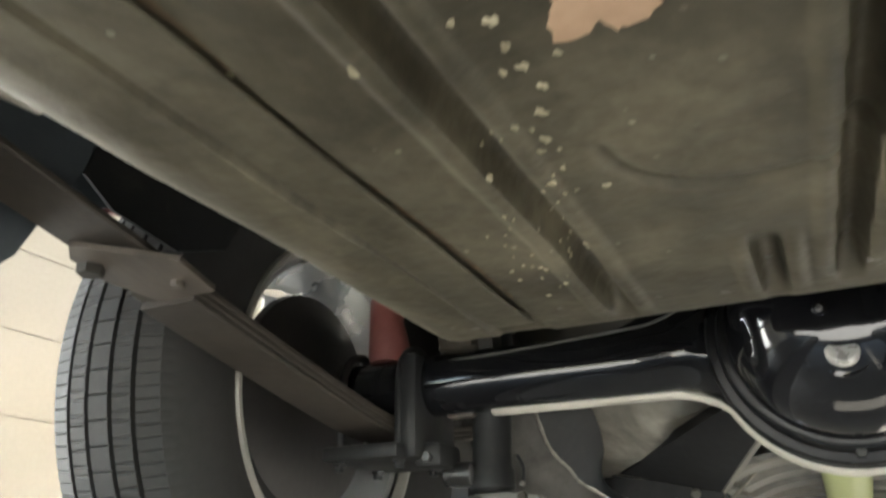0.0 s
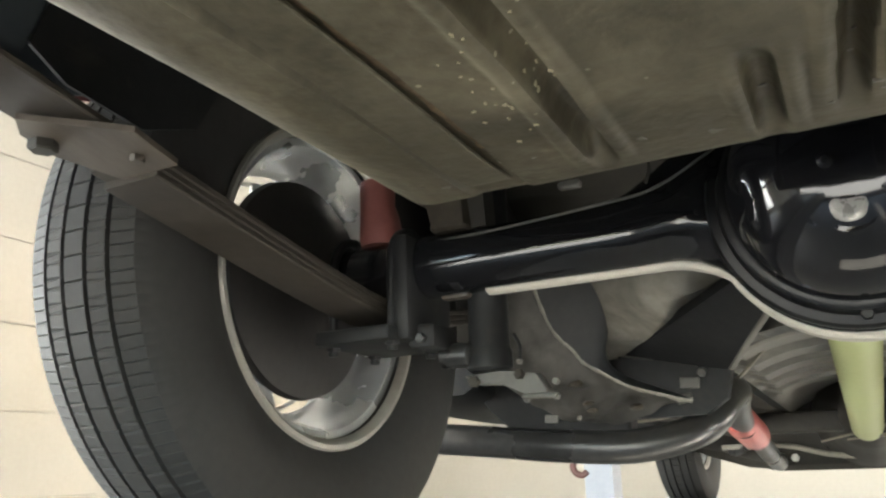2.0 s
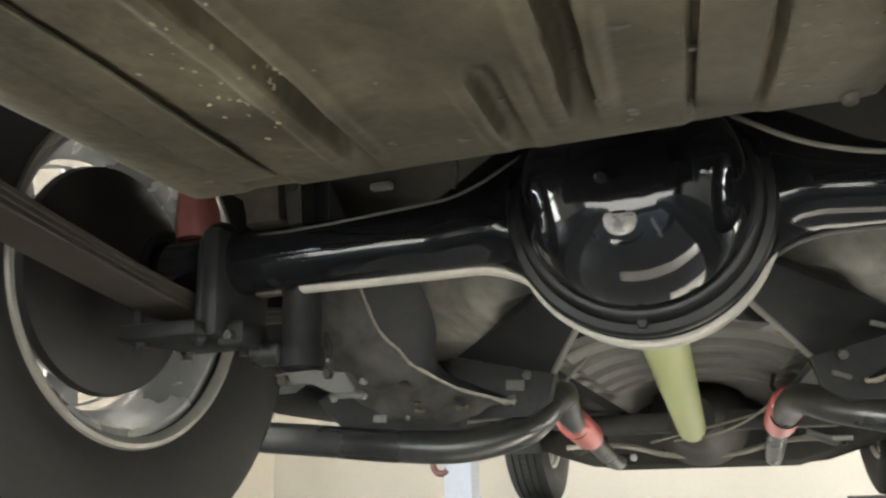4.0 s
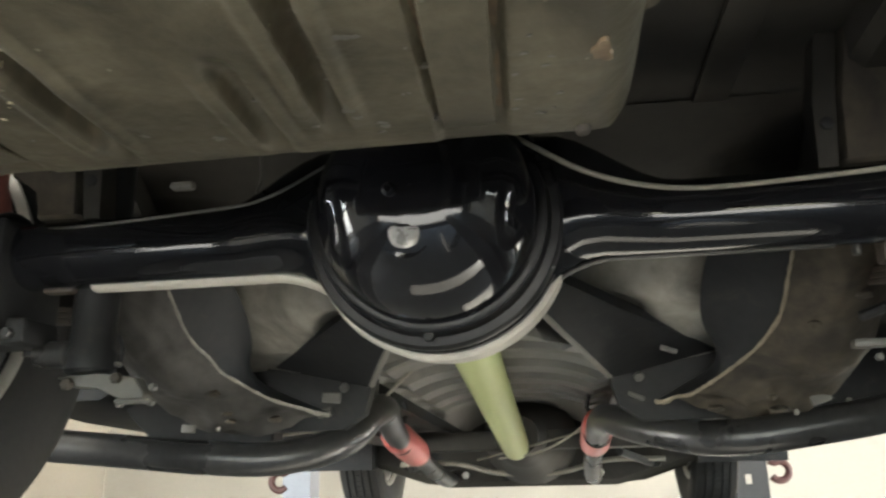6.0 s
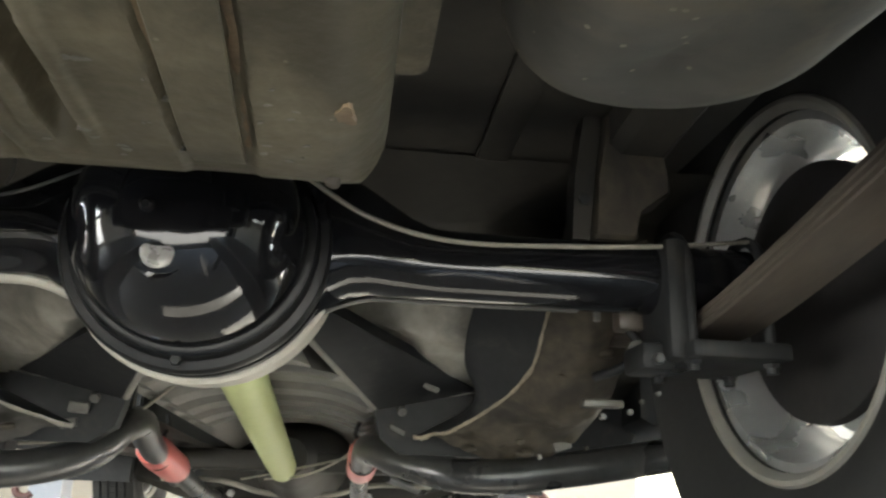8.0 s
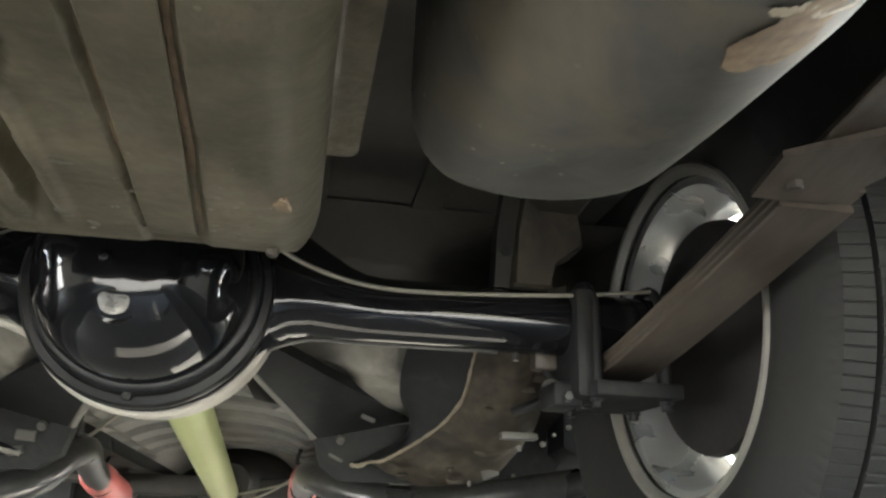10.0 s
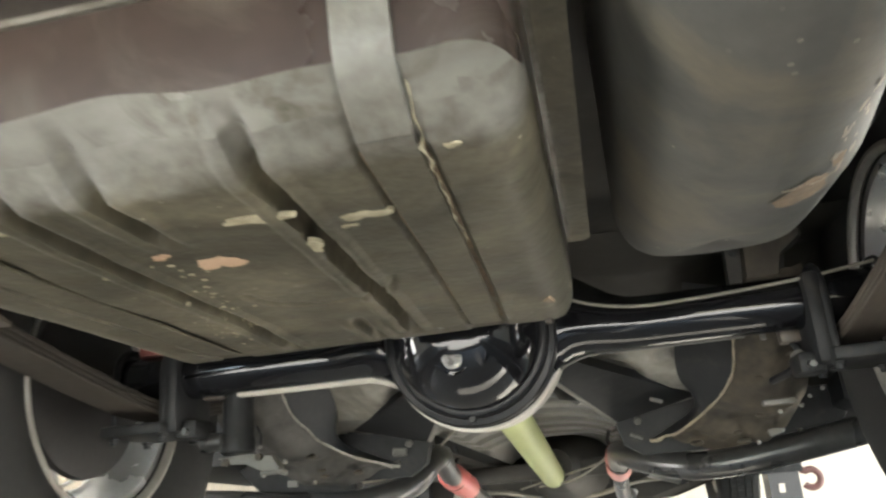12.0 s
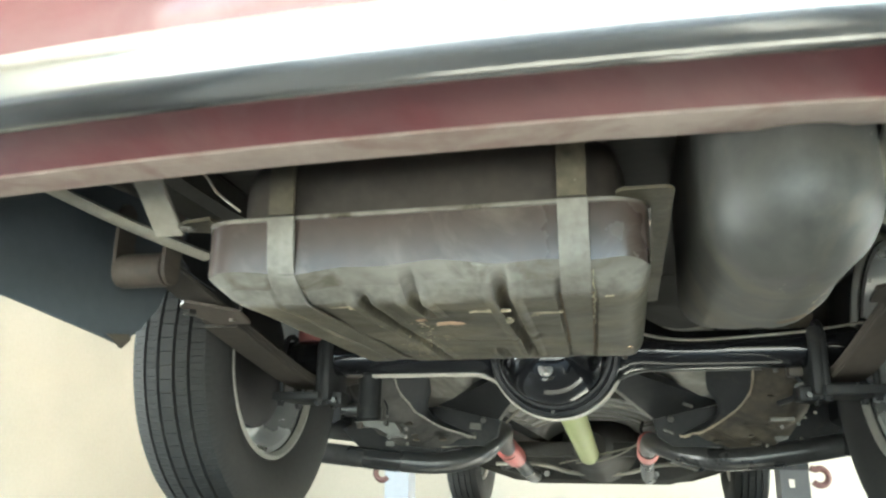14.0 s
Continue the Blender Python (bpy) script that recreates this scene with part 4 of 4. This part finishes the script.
def damper_hardware():
    """Damper, clips and bolts between the spring plates and the floor, different on each side."""
    damper = part("damper", tube(nb(), [(-0.393, 0.035, 1.676), (-0.393, 0.035, 1.680), (-0.393, 0.035, 1.700), (-0.392, 0.034, 1.704), (-0.390, 0.032, 1.768), (-0.390, 0.032, 1.772), (-0.389, 0.03, 1.86), (-0.388, 0.03, 1.96)], [0.022, 0.027, 0.027, 0.0235, 0.0235, 0.029, 0.029, 0.029], 24), M_BRACE, car, "black telescopic damper")
    part("damper_bush", tube(nb(), [(-0.447, 0.02, 1.697), (-0.444, 0.02, 1.697), (-0.410, 0.02, 1.696), (-0.406, 0.02, 1.696)], [0.010, 0.0145, 0.0145, 0.010], 18), M_PIPE, damper, "dull steel damper bush")
    part("damper_ear", box(nb(), -0.437, -0.400, 0.0, 0.016, 1.760, 1.784, 0.005), M_SPRING, damper)
    bm = plate(nb(), [(x, 0.018, z) for x, z in ((-0.419, 1.672), (-0.372, 1.674), (-0.331, 1.669), (-0.318, 1.650), (-0.322, 1.641), (-0.348, 1.647), (-0.372, 1.661), (-0.405, 1.661))], (0, 0.022, 0))
    bmesh.ops.bevel(bm, geom=bm.edges[:], offset=0.0015, segments=1, affect="EDGES")
    clip = part("cable_bracket", bm, M_KTAB, car, "dusty grey cable bracket", smooth=False)
    part("bracket_lever", box(nb(), -0.345, -0.306, 0.006, 0.014, 1.640, 1.646, 0.002, 1), M_KTAB, clip)
    for x, z, r in ((-0.404, 1.664, 0.007), (-0.349, 1.668, 0.006), (-0.348, 1.682, 0.003), (-0.307, 1.657, 0.004), (-0.308, 1.642, 0.0045), (-0.342, 1.640, 0.0035)):
        part("bracket_bolt", hex_bolt(nb(), (x, 0.017, z), (0, -1, 0), r, 0.007), M_BRKT if r > 0.0045 else M_KTAB, clip)
    part("hanger_strip", tube(nb(), smooth_path([(-0.350, 0.022, 1.682), (-0.350, 0.024, 1.70), (-0.358, 0.028, 1.715)], 4), 0.0022, 8), M_BRACE, clip)
    block = part("hose_block", box(nb(), 0.425, 0.454, 0.02, 0.045, 1.751, 1.780, 0.004), M_SPRING, car, "dull brown brake hose block")
    part("hose_pin", tube(nb(), [(0.404, 0.03, 1.760), (0.404, 0.03, 1.776), (0.404, 0.03, 1.780)], [0.004, 0.0045, 0.003], 12), M_KTAB, block)
    part("brake_hose", tube(nb(), smooth_path([(0.440, 0.035, 1.756), (0.446, 0.03, 1.742), (0.444, 0.025, 1.727), (0.430, 0.03, 1.712), (0.41, 0.06, 1.705)], 5), 0.0055, 10), M_BRACE, block, "black rubber brake hose")
    bm = nb()
    lathe(bm, [(-0.003, 0.004), (-0.003, 0.0125), (0.003, 0.0125), (0.003, 0.004)], 18, True)
    for v in bm.verts:
        v.co = Vector((0.444 + v.co.y, 0.02 + v.co.x, 1.727 + v.co.z))
    part("hose_washer", bm, M_KTAB, block)
    strip = part("cable_clip", box(nb(), 0.385, 0.428, 0.02, 0.034, 1.669, 1.677, 0.002), M_STRAP, car, "grey steel cable clip")
    for x, z, r in ((0.404, 1.659, 0.0045), (0.464, 1.685, 0.0035), (0.433, 1.665, 0.004), (0.446, 1.676, 0.003)):
        part("clip_bolt", hex_bolt(nb(), (x, 0.022, z), (0, -1, 0), 0.8 * r, 0.006), M_KTAB, strip)
    part("lever_end", box(nb(), 0.478, 0.497, 0.005, 0.03, 1.708, 1.728, 0.005), M_PIPE, strip)


both(spring)
damper_hardware()
bm = nb()
tube(bm, [(-0.515, 0.0, 1.836), (-0.515, 0.0, 1.848), (-0.517, 0.0, 1.87), (-0.52, 0.0, 1.89), (-0.52, 0.0, 1.92)], [0.025, 0.027, 0.025, 0.022, 0.022], 18)
part("bump_stop", bm, M_STOP, car, "red rubber bump stop")

# wheels
TR = 0.334


def tyre_mesh():
    bm = nb()
    side = [(-0.044, 0.19), (-0.052, 0.198), (-0.068, 0.222), (-0.077, 0.243), (-0.081, 0.262), (-0.081, 0.281), (-0.079, 0.298), (-0.076, 0.310), (-0.072, 0.319)]
    tread = []
    edges = [-0.069, -0.0445, -0.039, -0.0178, -0.0122, 0.0122, 0.0178, 0.039, 0.0445, 0.069]
    for i, e in enumerate(edges):
        crown = TR - 0.008 * (e / 0.069) ** 2
        if i == 0 or i == len(edges) - 1:
            tread.append((e, crown - 0.0015, 0))
        elif i % 2:
            tread += [(e, crown, 1), (e + 0.0008, crown - 0.009, 2)]
        else:
            tread += [(e - 0.0008, crown - 0.009, 2), (e, crown, 1)]
    prof = [(x, r, 0) for x, r in side] + tread + [(-x, r, 0) for x, r in reversed(side)]
    n = 696
    rings = []
    for x, r, kind in prof:
        ring = []
        for k in range(n):
            a = 2 * math.pi * k / n
            rr, xx = r, x
            if r > 0.313 and kind != 2:
                # narrow cross cuts, slanted from rib to rib
                if abs(x) > 0.0435:
                    cutting = k % 4 == 0
                else:
                    cutting = (k + round(abs(x * 260))) % 8 == 0
                step = 4 if abs(x) > 0.0435 else 8
                off = (k + (0 if step == 4 else round(abs(x * 260)))) % step
                if off in (1, step - 1):
                    # draw the cut's sides together
                    a += (-0.62 if off == 1 else 0.62) * 2 * math.pi / n
                if cutting:
                    rr -= (0.0026 if abs(x) < 0.0435 else 0.0013) if r > 0.321 else 0.0009
            ring.append((xx, rr * math.cos(a), rr * math.sin(a)))
        rings.append(ring)
    loft(bm, rings, True, False)
    return bm


def finish(bm, name, mat, sharp=38):
    me = bpy.data.meshes.new(name)
    bmesh.ops.recalc_face_normals(bm, faces=bm.faces)
    bm.to_mesh(me)
    bm.free()
    me.materials.append(mat)
    me.shade_smooth()
    me.set_sharp_from_angle(angle=radians(sharp))
    return me


ME_TYRE = finish(tyre_mesh(), "tyre", M_RUBBER, 30)
bm = nb()
# inner lip, barrel, drop centre and outer lip (inboard is +x)
lathe(bm, [(x * 0.55 - 0.014, r * 0.95) for x, r in ((0.102, 0.190), (0.106, 0.205), (0.104, 0.213), (0.098, 0.212), (0.095, 0.2), (0.088, 0.194), (0.07, 0.190), (0.03, 0.184), (0.01, 0.172), (-0.03, 0.170), (-0.05, 0.184), (-0.085, 0.19), (-0.092, 0.2), (-0.10, 0.212), (-0.108, 0.208), (-0.104, 0.188),
           (-0.09, 0.182), (-0.055, 0.177), (-0.035, 0.164), (0.012, 0.166), (0.035, 0.178), (0.075, 0.184))], 72, True)
ME_RIM = finish(bm, "rim", M_CHROME)
bm = nb()
lathe(bm, [(0.048, 0.192), (0.051, 0.190), (0.057, 0.194), (0.0605, 0.198), (0.0605, 0.203), (0.057, 0.2055), (0.053, 0.203), (0.049, 0.197)], 72, True)
ME_LIP = finish(bm, "rim_lip", M_RIMLIP)
bm = nb()
# slotted wheel disc
for k in range(8):
    a0 = 2 * math.pi * k / 8
    for i in range(8):
        a, b = a0 + math.pi / 4 * i / 8, a0 + math.pi / 4 * (i + 1) / 8
        spans = [(0.03, 0.092), (0.148, 0.152)] if 2 <= i < 6 else [(0.03, 0.092), (0.092, 0.148), (0.148, 0.152)]
        for r0, r1 in spans:
            f = lambda r: -0.055 - 0.012 * math.sin(math.pi * min(1, max(0, (r - 0.05) / 0.11)))
            q = [(f(r0), r0 * math.cos(a), r0 * math.sin(a)), (f(r1), r1 * math.cos(a), r1 * math.sin(a)), (f(r1), r1 * math.cos(b), r1 * math.sin(b)), (f(r0), r0 * math.cos(b), r0 * math.sin(b))]
            plate(bm, q, (0.005, 0, 0))
bmesh.ops.remove_doubles(bm, verts=bm.verts, dist=1e-5)
ME_DISC = finish(bm, "wheel_disc", M_CHROME)
bm = nb()
lathe(bm, [(0.022, 0.001), (0.022, 0.098), (0.018, 0.128), (0.013, 0.140), (0.002, 0.142), (-0.003, 0.136), (-0.006, 0.136), (-0.02, 0.130), (-0.034, 0.122), (-0.04, 0.112), (-0.042, 0.001)], 56)
ME_DRUM = finish(bm, "brake_drum", M_DRUM)


def wheel(s, y):
    x = s * 0.645
    m = Matrix.Translation((x, y, H if y < 1 else TOP - SLOPE * y + TR - 0.002)) @ Matrix.Rotation(math.pi / 8 if s > 0 else 0, 4, "X") @ (Matrix.Rotation(math.pi, 4, "Z") if s > 0 else Matrix())
    t = hang("wheel", ME_TYRE, car, "black tyre with ribbed tread on a polished slotted wheel", m)
    for name, me in (("rim", ME_RIM), ("rim_lip", ME_LIP), ("wheel_disc", ME_DISC), ("brake_drum", ME_DRUM)):
        hang(name, me, t)


for y in (0.0, 2.5):
    wheel(-1, y)
    wheel(1, y)

# propeller shaft
def shaft_at(y):
    return (-0.012, y, H - 0.012 - 0.11 * y)


shaft = part("propeller_shaft", tube(nb(), [shaft_at(0.27), shaft_at(0.29), shaft_at(1.42), shaft_at(1.45)], [0.03, 0.036, 0.036, 0.03], 28), M_SHAFT, car, "lime-yellow primed propeller shaft")
bm = nb()
box(bm, -0.05, 0.02, 0.20, 0.235, H - 0.075, H - 0.0, 0.008)
box(bm, -0.055, -0.03, 0.22, 0.28, H - 0.07, H - 0.03, 0.005)
box(bm, 0.005, 0.03, 0.22, 0.28, H - 0.07, H - 0.03, 0.005)
part("yoke", bm, M_CAST, shaft, "pale cast pinion yoke")
part("pinion_flange", tube(nb(), [shaft_at(0.225), shaft_at(0.23), shaft_at(0.245), shaft_at(0.25)], [0.044, 0.047, 0.047, 0.044], 24), M_CAST, shaft, "pale cast pinion flange")


# exhaust: red muffler each side of the shaft, tailpipe turned out ahead of the tyre
def exhaust(s):
    off = -0.054 if s < 0 else -0.010
    up = 0.016 if s > 0 else 0.004
    xx = lambda v: s * v + off
    if s < 0:
        way = [(-0.255, 1.08, 1.634), (-0.235, 0.86, 1.665), (-0.212, 0.70, 1.682), (-0.214, 0.61, 1.668), (-0.245, 0.535, 1.620), (-0.335, 0.485, 1.594), (-0.45, 0.465, 1.597), (-0.60, 0.46, 1.612), (-0.90, 0.46, 1.64)]
    else:
        way = [(0.188, 1.08, 1.640), (0.188, 0.85, 1.656), (0.197, 0.68, 1.65), (0.25, 0.57, 1.626), (0.35, 0.48, 1.606), (0.50, 0.46, 1.622), (0.68, 0.46, 1.652), (0.90, 0.46, 1.68)]
    pipe = part("tailpipe", tube(nb(), smooth_path(way, 8), 0.0265, 20), M_PIPE, car, "dark steel tailpipe turned out to the side")
    bm = nb()
    tube(bm, [(xx(0.20), 0.985, 1.648 + up), (xx(0.20), 0.99, 1.6475 + up), (xx(0.20), 1.02, 1.644 + up), (xx(0.20), 1.05, 1.640 + up), (xx(0.199), 1.24, 1.616 + up), (xx(0.198), 1.27, 1.612 + up), (xx(0.198), 1.29, 1.609 + up)], [0.026, 0.031, 0.034, 0.0355, 0.0355, 0.032, 0.022], 24)
    part("muffler", bm, M_RED, car, "red painted round muffler")
    part("front_pipe", tube(nb(), smooth_path([(xx(0.198), 1.30, 1.604 + up), (xx(0.205), 1.7, 1.56), (xx(0.22), 2.0, 1.545), (xx(0.24), 2.3, 1.56)], 6), 0.024, 16), M_PIPE, car)
    bm = nb()
    tube(bm, smooth_path([(xx(0.185), 1.02, 1.672 + up), (xx(0.178), 1.025, 1.70), (xx(0.185), 1.03, 1.725)], 4), 0.005, 8)
    part("pipe_hanger", bm, M_DRUM, car)
    bm = nb()
    lathe(bm, [(-0.008, 0.0275), (-0.008, 0.0305), (0.008, 0.0305), (0.008, 0.0275)], 20, True)
    m = Matrix.Translation(pipe_mid(way)) @ pose(0, 0, 0, 0, 0, 90)
    for v in bm.verts:
        v.co = m @ v.co
    part("pipe_clamp", bm, M_DRUM, pipe)


def pipe_mid(way):
    a, b = Vector(way[0]), Vector(way[1])
    return a.lerp(b, 0.12)


both(exhaust)

# hand brake cables, tabs and clips under the floor
part("hand_brake_cable", tube(nb(), smooth_path([(-0.46, 0.60, 1.637), (-0.38, 0.60, 1.636), (-0.306, 0.60, 1.643), (-0.25, 0.62, 1.665), (-0.21, 0.64, 1.69), (-0.15, 0.66, 1.75)], 8), 0.0032, 8), M_PALE, car, "pale sheathed hand brake cable")
part("hand_brake_cable", tube(nb(), smooth_path([(0.19, 1.04, 1.685), (0.12, 1.22, 1.64), (0.04, 1.36, 1.612), (-0.06, 1.46, 1.602)], 8), 0.003, 8), M_PALE, car)
part("hand_brake_cable", tube(nb(), smooth_path([(0.22, 0.66, 1.66), (0.30, 0.62, 1.655), (0.36, 0.58, 1.665), (0.40, 0.50, 1.685), (0.43, 0.42, 1.70)], 8), 0.003, 8), M_PALE, car)
for x, y, z, w, turn in ((-0.252, 0.486, 1.686, 0.015, 4), (-0.262, 0.482, 1.662, 0.012, -14), (-0.46, 0.42, 1.640, 0.011, 4), (0.47, 0.42, 1.655, 0.014, -20)):
    part("floor_tab", box(nb(), -w, w, -0.003, 0.003, -0.55 * w, 0.55 * w, 0.0015, 1, Matrix.Translation((x, y, z)) @ pose(0, 0, 0, 0, turn, 0)), M_KTAB, car)
for x, y, z in ((-0.42, 0.44, 1.642), (0.44, 0.44, 1.64), (0.52, 0.46, 1.655)):
    part("floor_bolt", hex_bolt(nb(), (x, y, z), (0, -0.6, -1), 0.004, 0.006), M_SEAT, car)

# front: crossmember, gearbox, steering and suspension links
bm = nb()
loft(bm, [[(x, y, z) for y, z in ((2.2, zl + 0.02), (2.22, zl), (2.5, zl), (2.55, zl + 0.03), (2.55, 1.72), (2.2, 1.72))] for x, zl in ((-0.60, 1.60), (-0.42, 1.55), (-0.3, 1.517), (0.3, 1.517), (0.42, 1.55), (0.60, 1.60))])
part("front_crossmember", bm, M_FLOOR, car)
part("gearbox_mount", box(nb(), -0.36, 0.36, 1.50, 1.60, 1.625, 1.68, 0.012), M_FLOOR, car)
part("gearbox", tube(nb(), [(0, 1.40, 1.66), (0, 1.46, 1.66), (0, 1.75, 1.675), (0, 2.0, 1.69), (0, 2.2, 1.69)], [0.05, 0.07, 0.10, 0.15, 0.17], 24), M_FLOOR, car)
part("firewall", box(nb(), -0.85, 0.85, 2.2, 2.215, 1.66, 2.25), M_FLOOR, car)
part("anti_roll_bar", tube(nb(), smooth_path([(-0.45, 2.05, 1.60), (-0.26, 2.03, 1.60), (-0.12, 2.0, 1.567), (0.0, 2.0, 1.56), (0.12, 2.0, 1.567), (0.26, 2.03, 1.60), (0.45, 2.05, 1.60)], 8), 0.009, 10), M_PALE, car, "pale steel anti-roll bar")
part("hand_brake_cable", tube(nb(), smooth_path([(-0.12, 1.45, 1.60), (0.0, 1.40, 1.625), (0.12, 1.30, 1.65), (0.20, 1.2, 1.67)], 6), 0.003, 8), M_PALE, car)
for s in (-1, 1):
    part("control_arm", tube(nb(), [(s * 0.22, 2.3, 1.545), (s * 0.40, 2.35, 1.555), (s * 0.57, 2.45, 1.60)], [0.03, 0.026, 0.022], 14), M_FLOOR, car)
    part("tension_rod", tube(nb(), [(s * 0.55, 2.45, 1.60), (s * 0.42, 2.15, 1.585), (s * 0.28, 1.75, 1.62)], 0.012, 10), M_PIPE, car)
    part("inner_fender", box(nb(), min(s * 0.56, s * 0.85), max(s * 0.56, s * 0.85), 2.08, 2.12, 1.585, 2.2), M_BRACE, car)
    part("control_arm_bolt", hex_bolt(nb(), (s * 0.24, 2.2, 1.56), (0, -1, 0), 0.014, 0.02), M_BOLT, car)

# body: rockers, quarter panels, valance, bumper
def body_side(s):
    bm = nb()
    loft(bm, [[(s * x, y, z) for x, z in ((0.60, zl + 0.012), (0.62, zl), (0.78, zl), (0.80, zl + 0.02), (0.80, 1.80), (0.60, 1.80))] for y, zl in ((0.43, 1.690), (0.66, 1.672), (0.9, 1.664), (2.12, 1.664))])
    part("rocker_panel", bm, M_BRACE, car)
    bm = nb()
    plate(bm, [(s * x, 0.52, z) for x, z in ((0.36, 1.95), (0.36, 1.604), (0.52, 1.606), (0.57, 1.626), (0.61, 1.665), (0.64, 1.70), (0.66, 1.95))], (0, 0.05, 0))
    bmesh.ops.bevel(bm, geom=bm.edges[:], offset=0.004, segments=1, affect="EDGES")
    part("floor_outrigger", bm, M_BRACE, car)
    bm = nb()
    outline = smooth_path([(0.42, 0, 1.74), (0.40, 0, 1.88), (0.29, 0, 2.01), (0.06, 0, 2.06), (-0.18, 0, 2.03), (-0.33, 0, 1.965), (-0.42, 0, 1.89)], 4) + [(-0.44, 0, 1.875), (-0.60, 0, 1.895), (-0.87, 0, 1.93), (-0.92, 0, 1.96), (-0.92, 0, 2.3), (0.6, 0, 2.3), (0.6, 0, 1.74)]
    outline = [(p[0], p[2]) for p in outline]
    plate(bm, [(s * 0.805, y, z) for y, z in outline], (s * 0.012, 0, 0))
    part("quarter_panel", bm, M_MAROON, car, "maroon rear quarter panel", smooth=False)
    bm = nb()
    plate(bm, [(s * 0.796, y, z + 0.004) for y, z in outline], (s * 0.004, 0, 0))
    part("inner_quarter_panel", bm, M_SPLASH, car, "dark inner side of the quarter panel", smooth=False)
    # Added black plate that stands in for the deep shadow over the tyre.
    bm = nb()
    plate(bm, [(s * 0.556, y, z) for y, z in ((-0.435, 1.974), (-0.455, 1.905), (-0.42, 1.885), (-0.34, 1.875), (-0.275, 1.9), (-0.235, 1.974))], (s * 0.003, 0, 0))
    part("wheelhouse_shade_plate", bm, M_BRACE, car, smooth=False)
    bm = nb()
    guard = [(0.640, -0.92, 1.80), (0.602, -0.75, 1.780), (0.580, -0.63, 1.759), (0.567, -0.57, 1.747), (0.563, -0.535, 1.775), (0.558, -0.50, 1.815), (0.556, -0.485, 1.85), (0.555, -0.46, 1.90), (0.555, -0.44, 1.972), (0.640, -0.92, 1.972)]
    plate(bm, [(s * x, y, z) for x, y, z in guard], (s * 0.005, 0, 0))
    flap = part("splash_panel", bm, M_SPLASH, car, "dark inner splash panel behind the wheel", smooth=False)
    bm = nb()
    plate(bm, [(s * x, y, z) for x, y, z in ((0.5655, -0.605, 1.7575), (0.5655, -0.57, 1.742), (0.5635, -0.553, 1.757), (0.5635, -0.56, 1.764))], (s * 0.003, 0, 0))
    part("panel_tab", bm, M_DIRT, flap, "brown rusty folded corner", smooth=False)
    part("body_brace", ribbon(nb(), smooth_path([(s * 0.408, -0.875, 1.978), (s * 0.402, -0.83, 1.935), (s * 0.395, -0.79, 1.89), (s * 0.388, -0.755, 1.845)], 5), 0.036, 0.006), M_PALE, car, "pale steel body brace")
    bm = nb()
    tube(bm, smooth_path([(s * 0.44, -0.58, 1.868), (s * 0.46, -0.66, 1.872), (s * 0.492, -0.72, 1.884), (s * 0.53, -0.785, 1.902), (s * 0.575, -0.85, 1.925), (s * 0.60, -0.89, 1.94)], 6), 0.0135, 10, 0.5)
    part("wheelhouse_edge", bm, M_PALE, car)


both(body_side)


def bowed(x, y):
    return y + 0.085 * (x / 0.9) ** 2


def bowed_strip(profile, thick_mat, name, label, half=0.9, parent=None):
    bm = nb()
    rings = []
    for i in range(41):
        x = -half + 2 * half * i / 40
        rings.append([(x, bowed(x, y + 0.027), z + 0.025) for y, z in profile])
    loft(bm, rings, True, True)
    return part(name, bm, thick_mat, parent or car, label)


bowed_strip([(-1.003, 1.826), (-1.03, 1.836), (-1.06, 1.856), (-1.085, 1.89), (-1.09, 1.96), (-1.08, 1.96), (-1.075, 1.893), (-1.052, 1.863), (-1.025, 1.844), (-1.003, 1.834)], M_MAROON, "rear_valance", "maroon painted rear valance", 0.8)
bowed_strip([(-0.955, 1.829), (-0.955, 1.825), (-0.99, 1.8225), (-1.002, 1.8235), (-1.0025, 1.832), (-0.985, 1.833)], M_LIP, "valance_lip", "dusty beige folded valance edge", 0.8)
bowed_strip([(-1.085, 1.833), (-1.09, 1.822), (-1.10, 1.816), (-1.113, 1.816), (-1.123, 1.822), (-1.129, 1.833), (-1.1335, 1.848), (-1.134, 1.860), (-1.129, 1.8685), (-1.118, 1.872), (-1.09, 1.874), (-1.09, 1.866), (-1.115, 1.864), (-1.124, 1.858), (-1.125, 1.848), (-1.120, 1.836), (-1.114, 1.829), (-1.10, 1.826), (-1.094, 1.833)], M_BUMPER, "rear_bumper", "polished chrome rear bumper", 0.82)
bowed_strip([(-1.06, 1.866), (-1.085, 1.868), (-1.094, 1.878), (-1.102, 1.92), (-1.108, 2.05), (-1.10, 2.3), (-1.08, 2.3), (-1.09, 2.06), (-1.088, 1.93), (-1.06, 1.89)], M_MAROON, "tail_panel", "maroon tail panel", 0.8)
bm = nb()
box(bm, -0.79, 0.79, -0.92, 3.2, 2.25, 2.3)
part("body_shell", bm, M_FLOOR, car)

# hooks on the lift posts
for s, x in ((-1, -1.545), (1, 1.27)):
    bm = nb()
    pts = [(x - s * 0.05, 3.90, 1.60)] + [(x + 0.05 * math.cos(a) * s * -1, 3.90, 1.545 + 0.05 * math.sin(a)) for a in (radians(60 + i * 22) for i in range(13))]
    tube(bm, smooth_path(pts, 2), 0.02, 12)
    tagged(part("hook", bm, M_HOOK), "red steel hook hanging on a lift post", "hook", group="lift hooks")
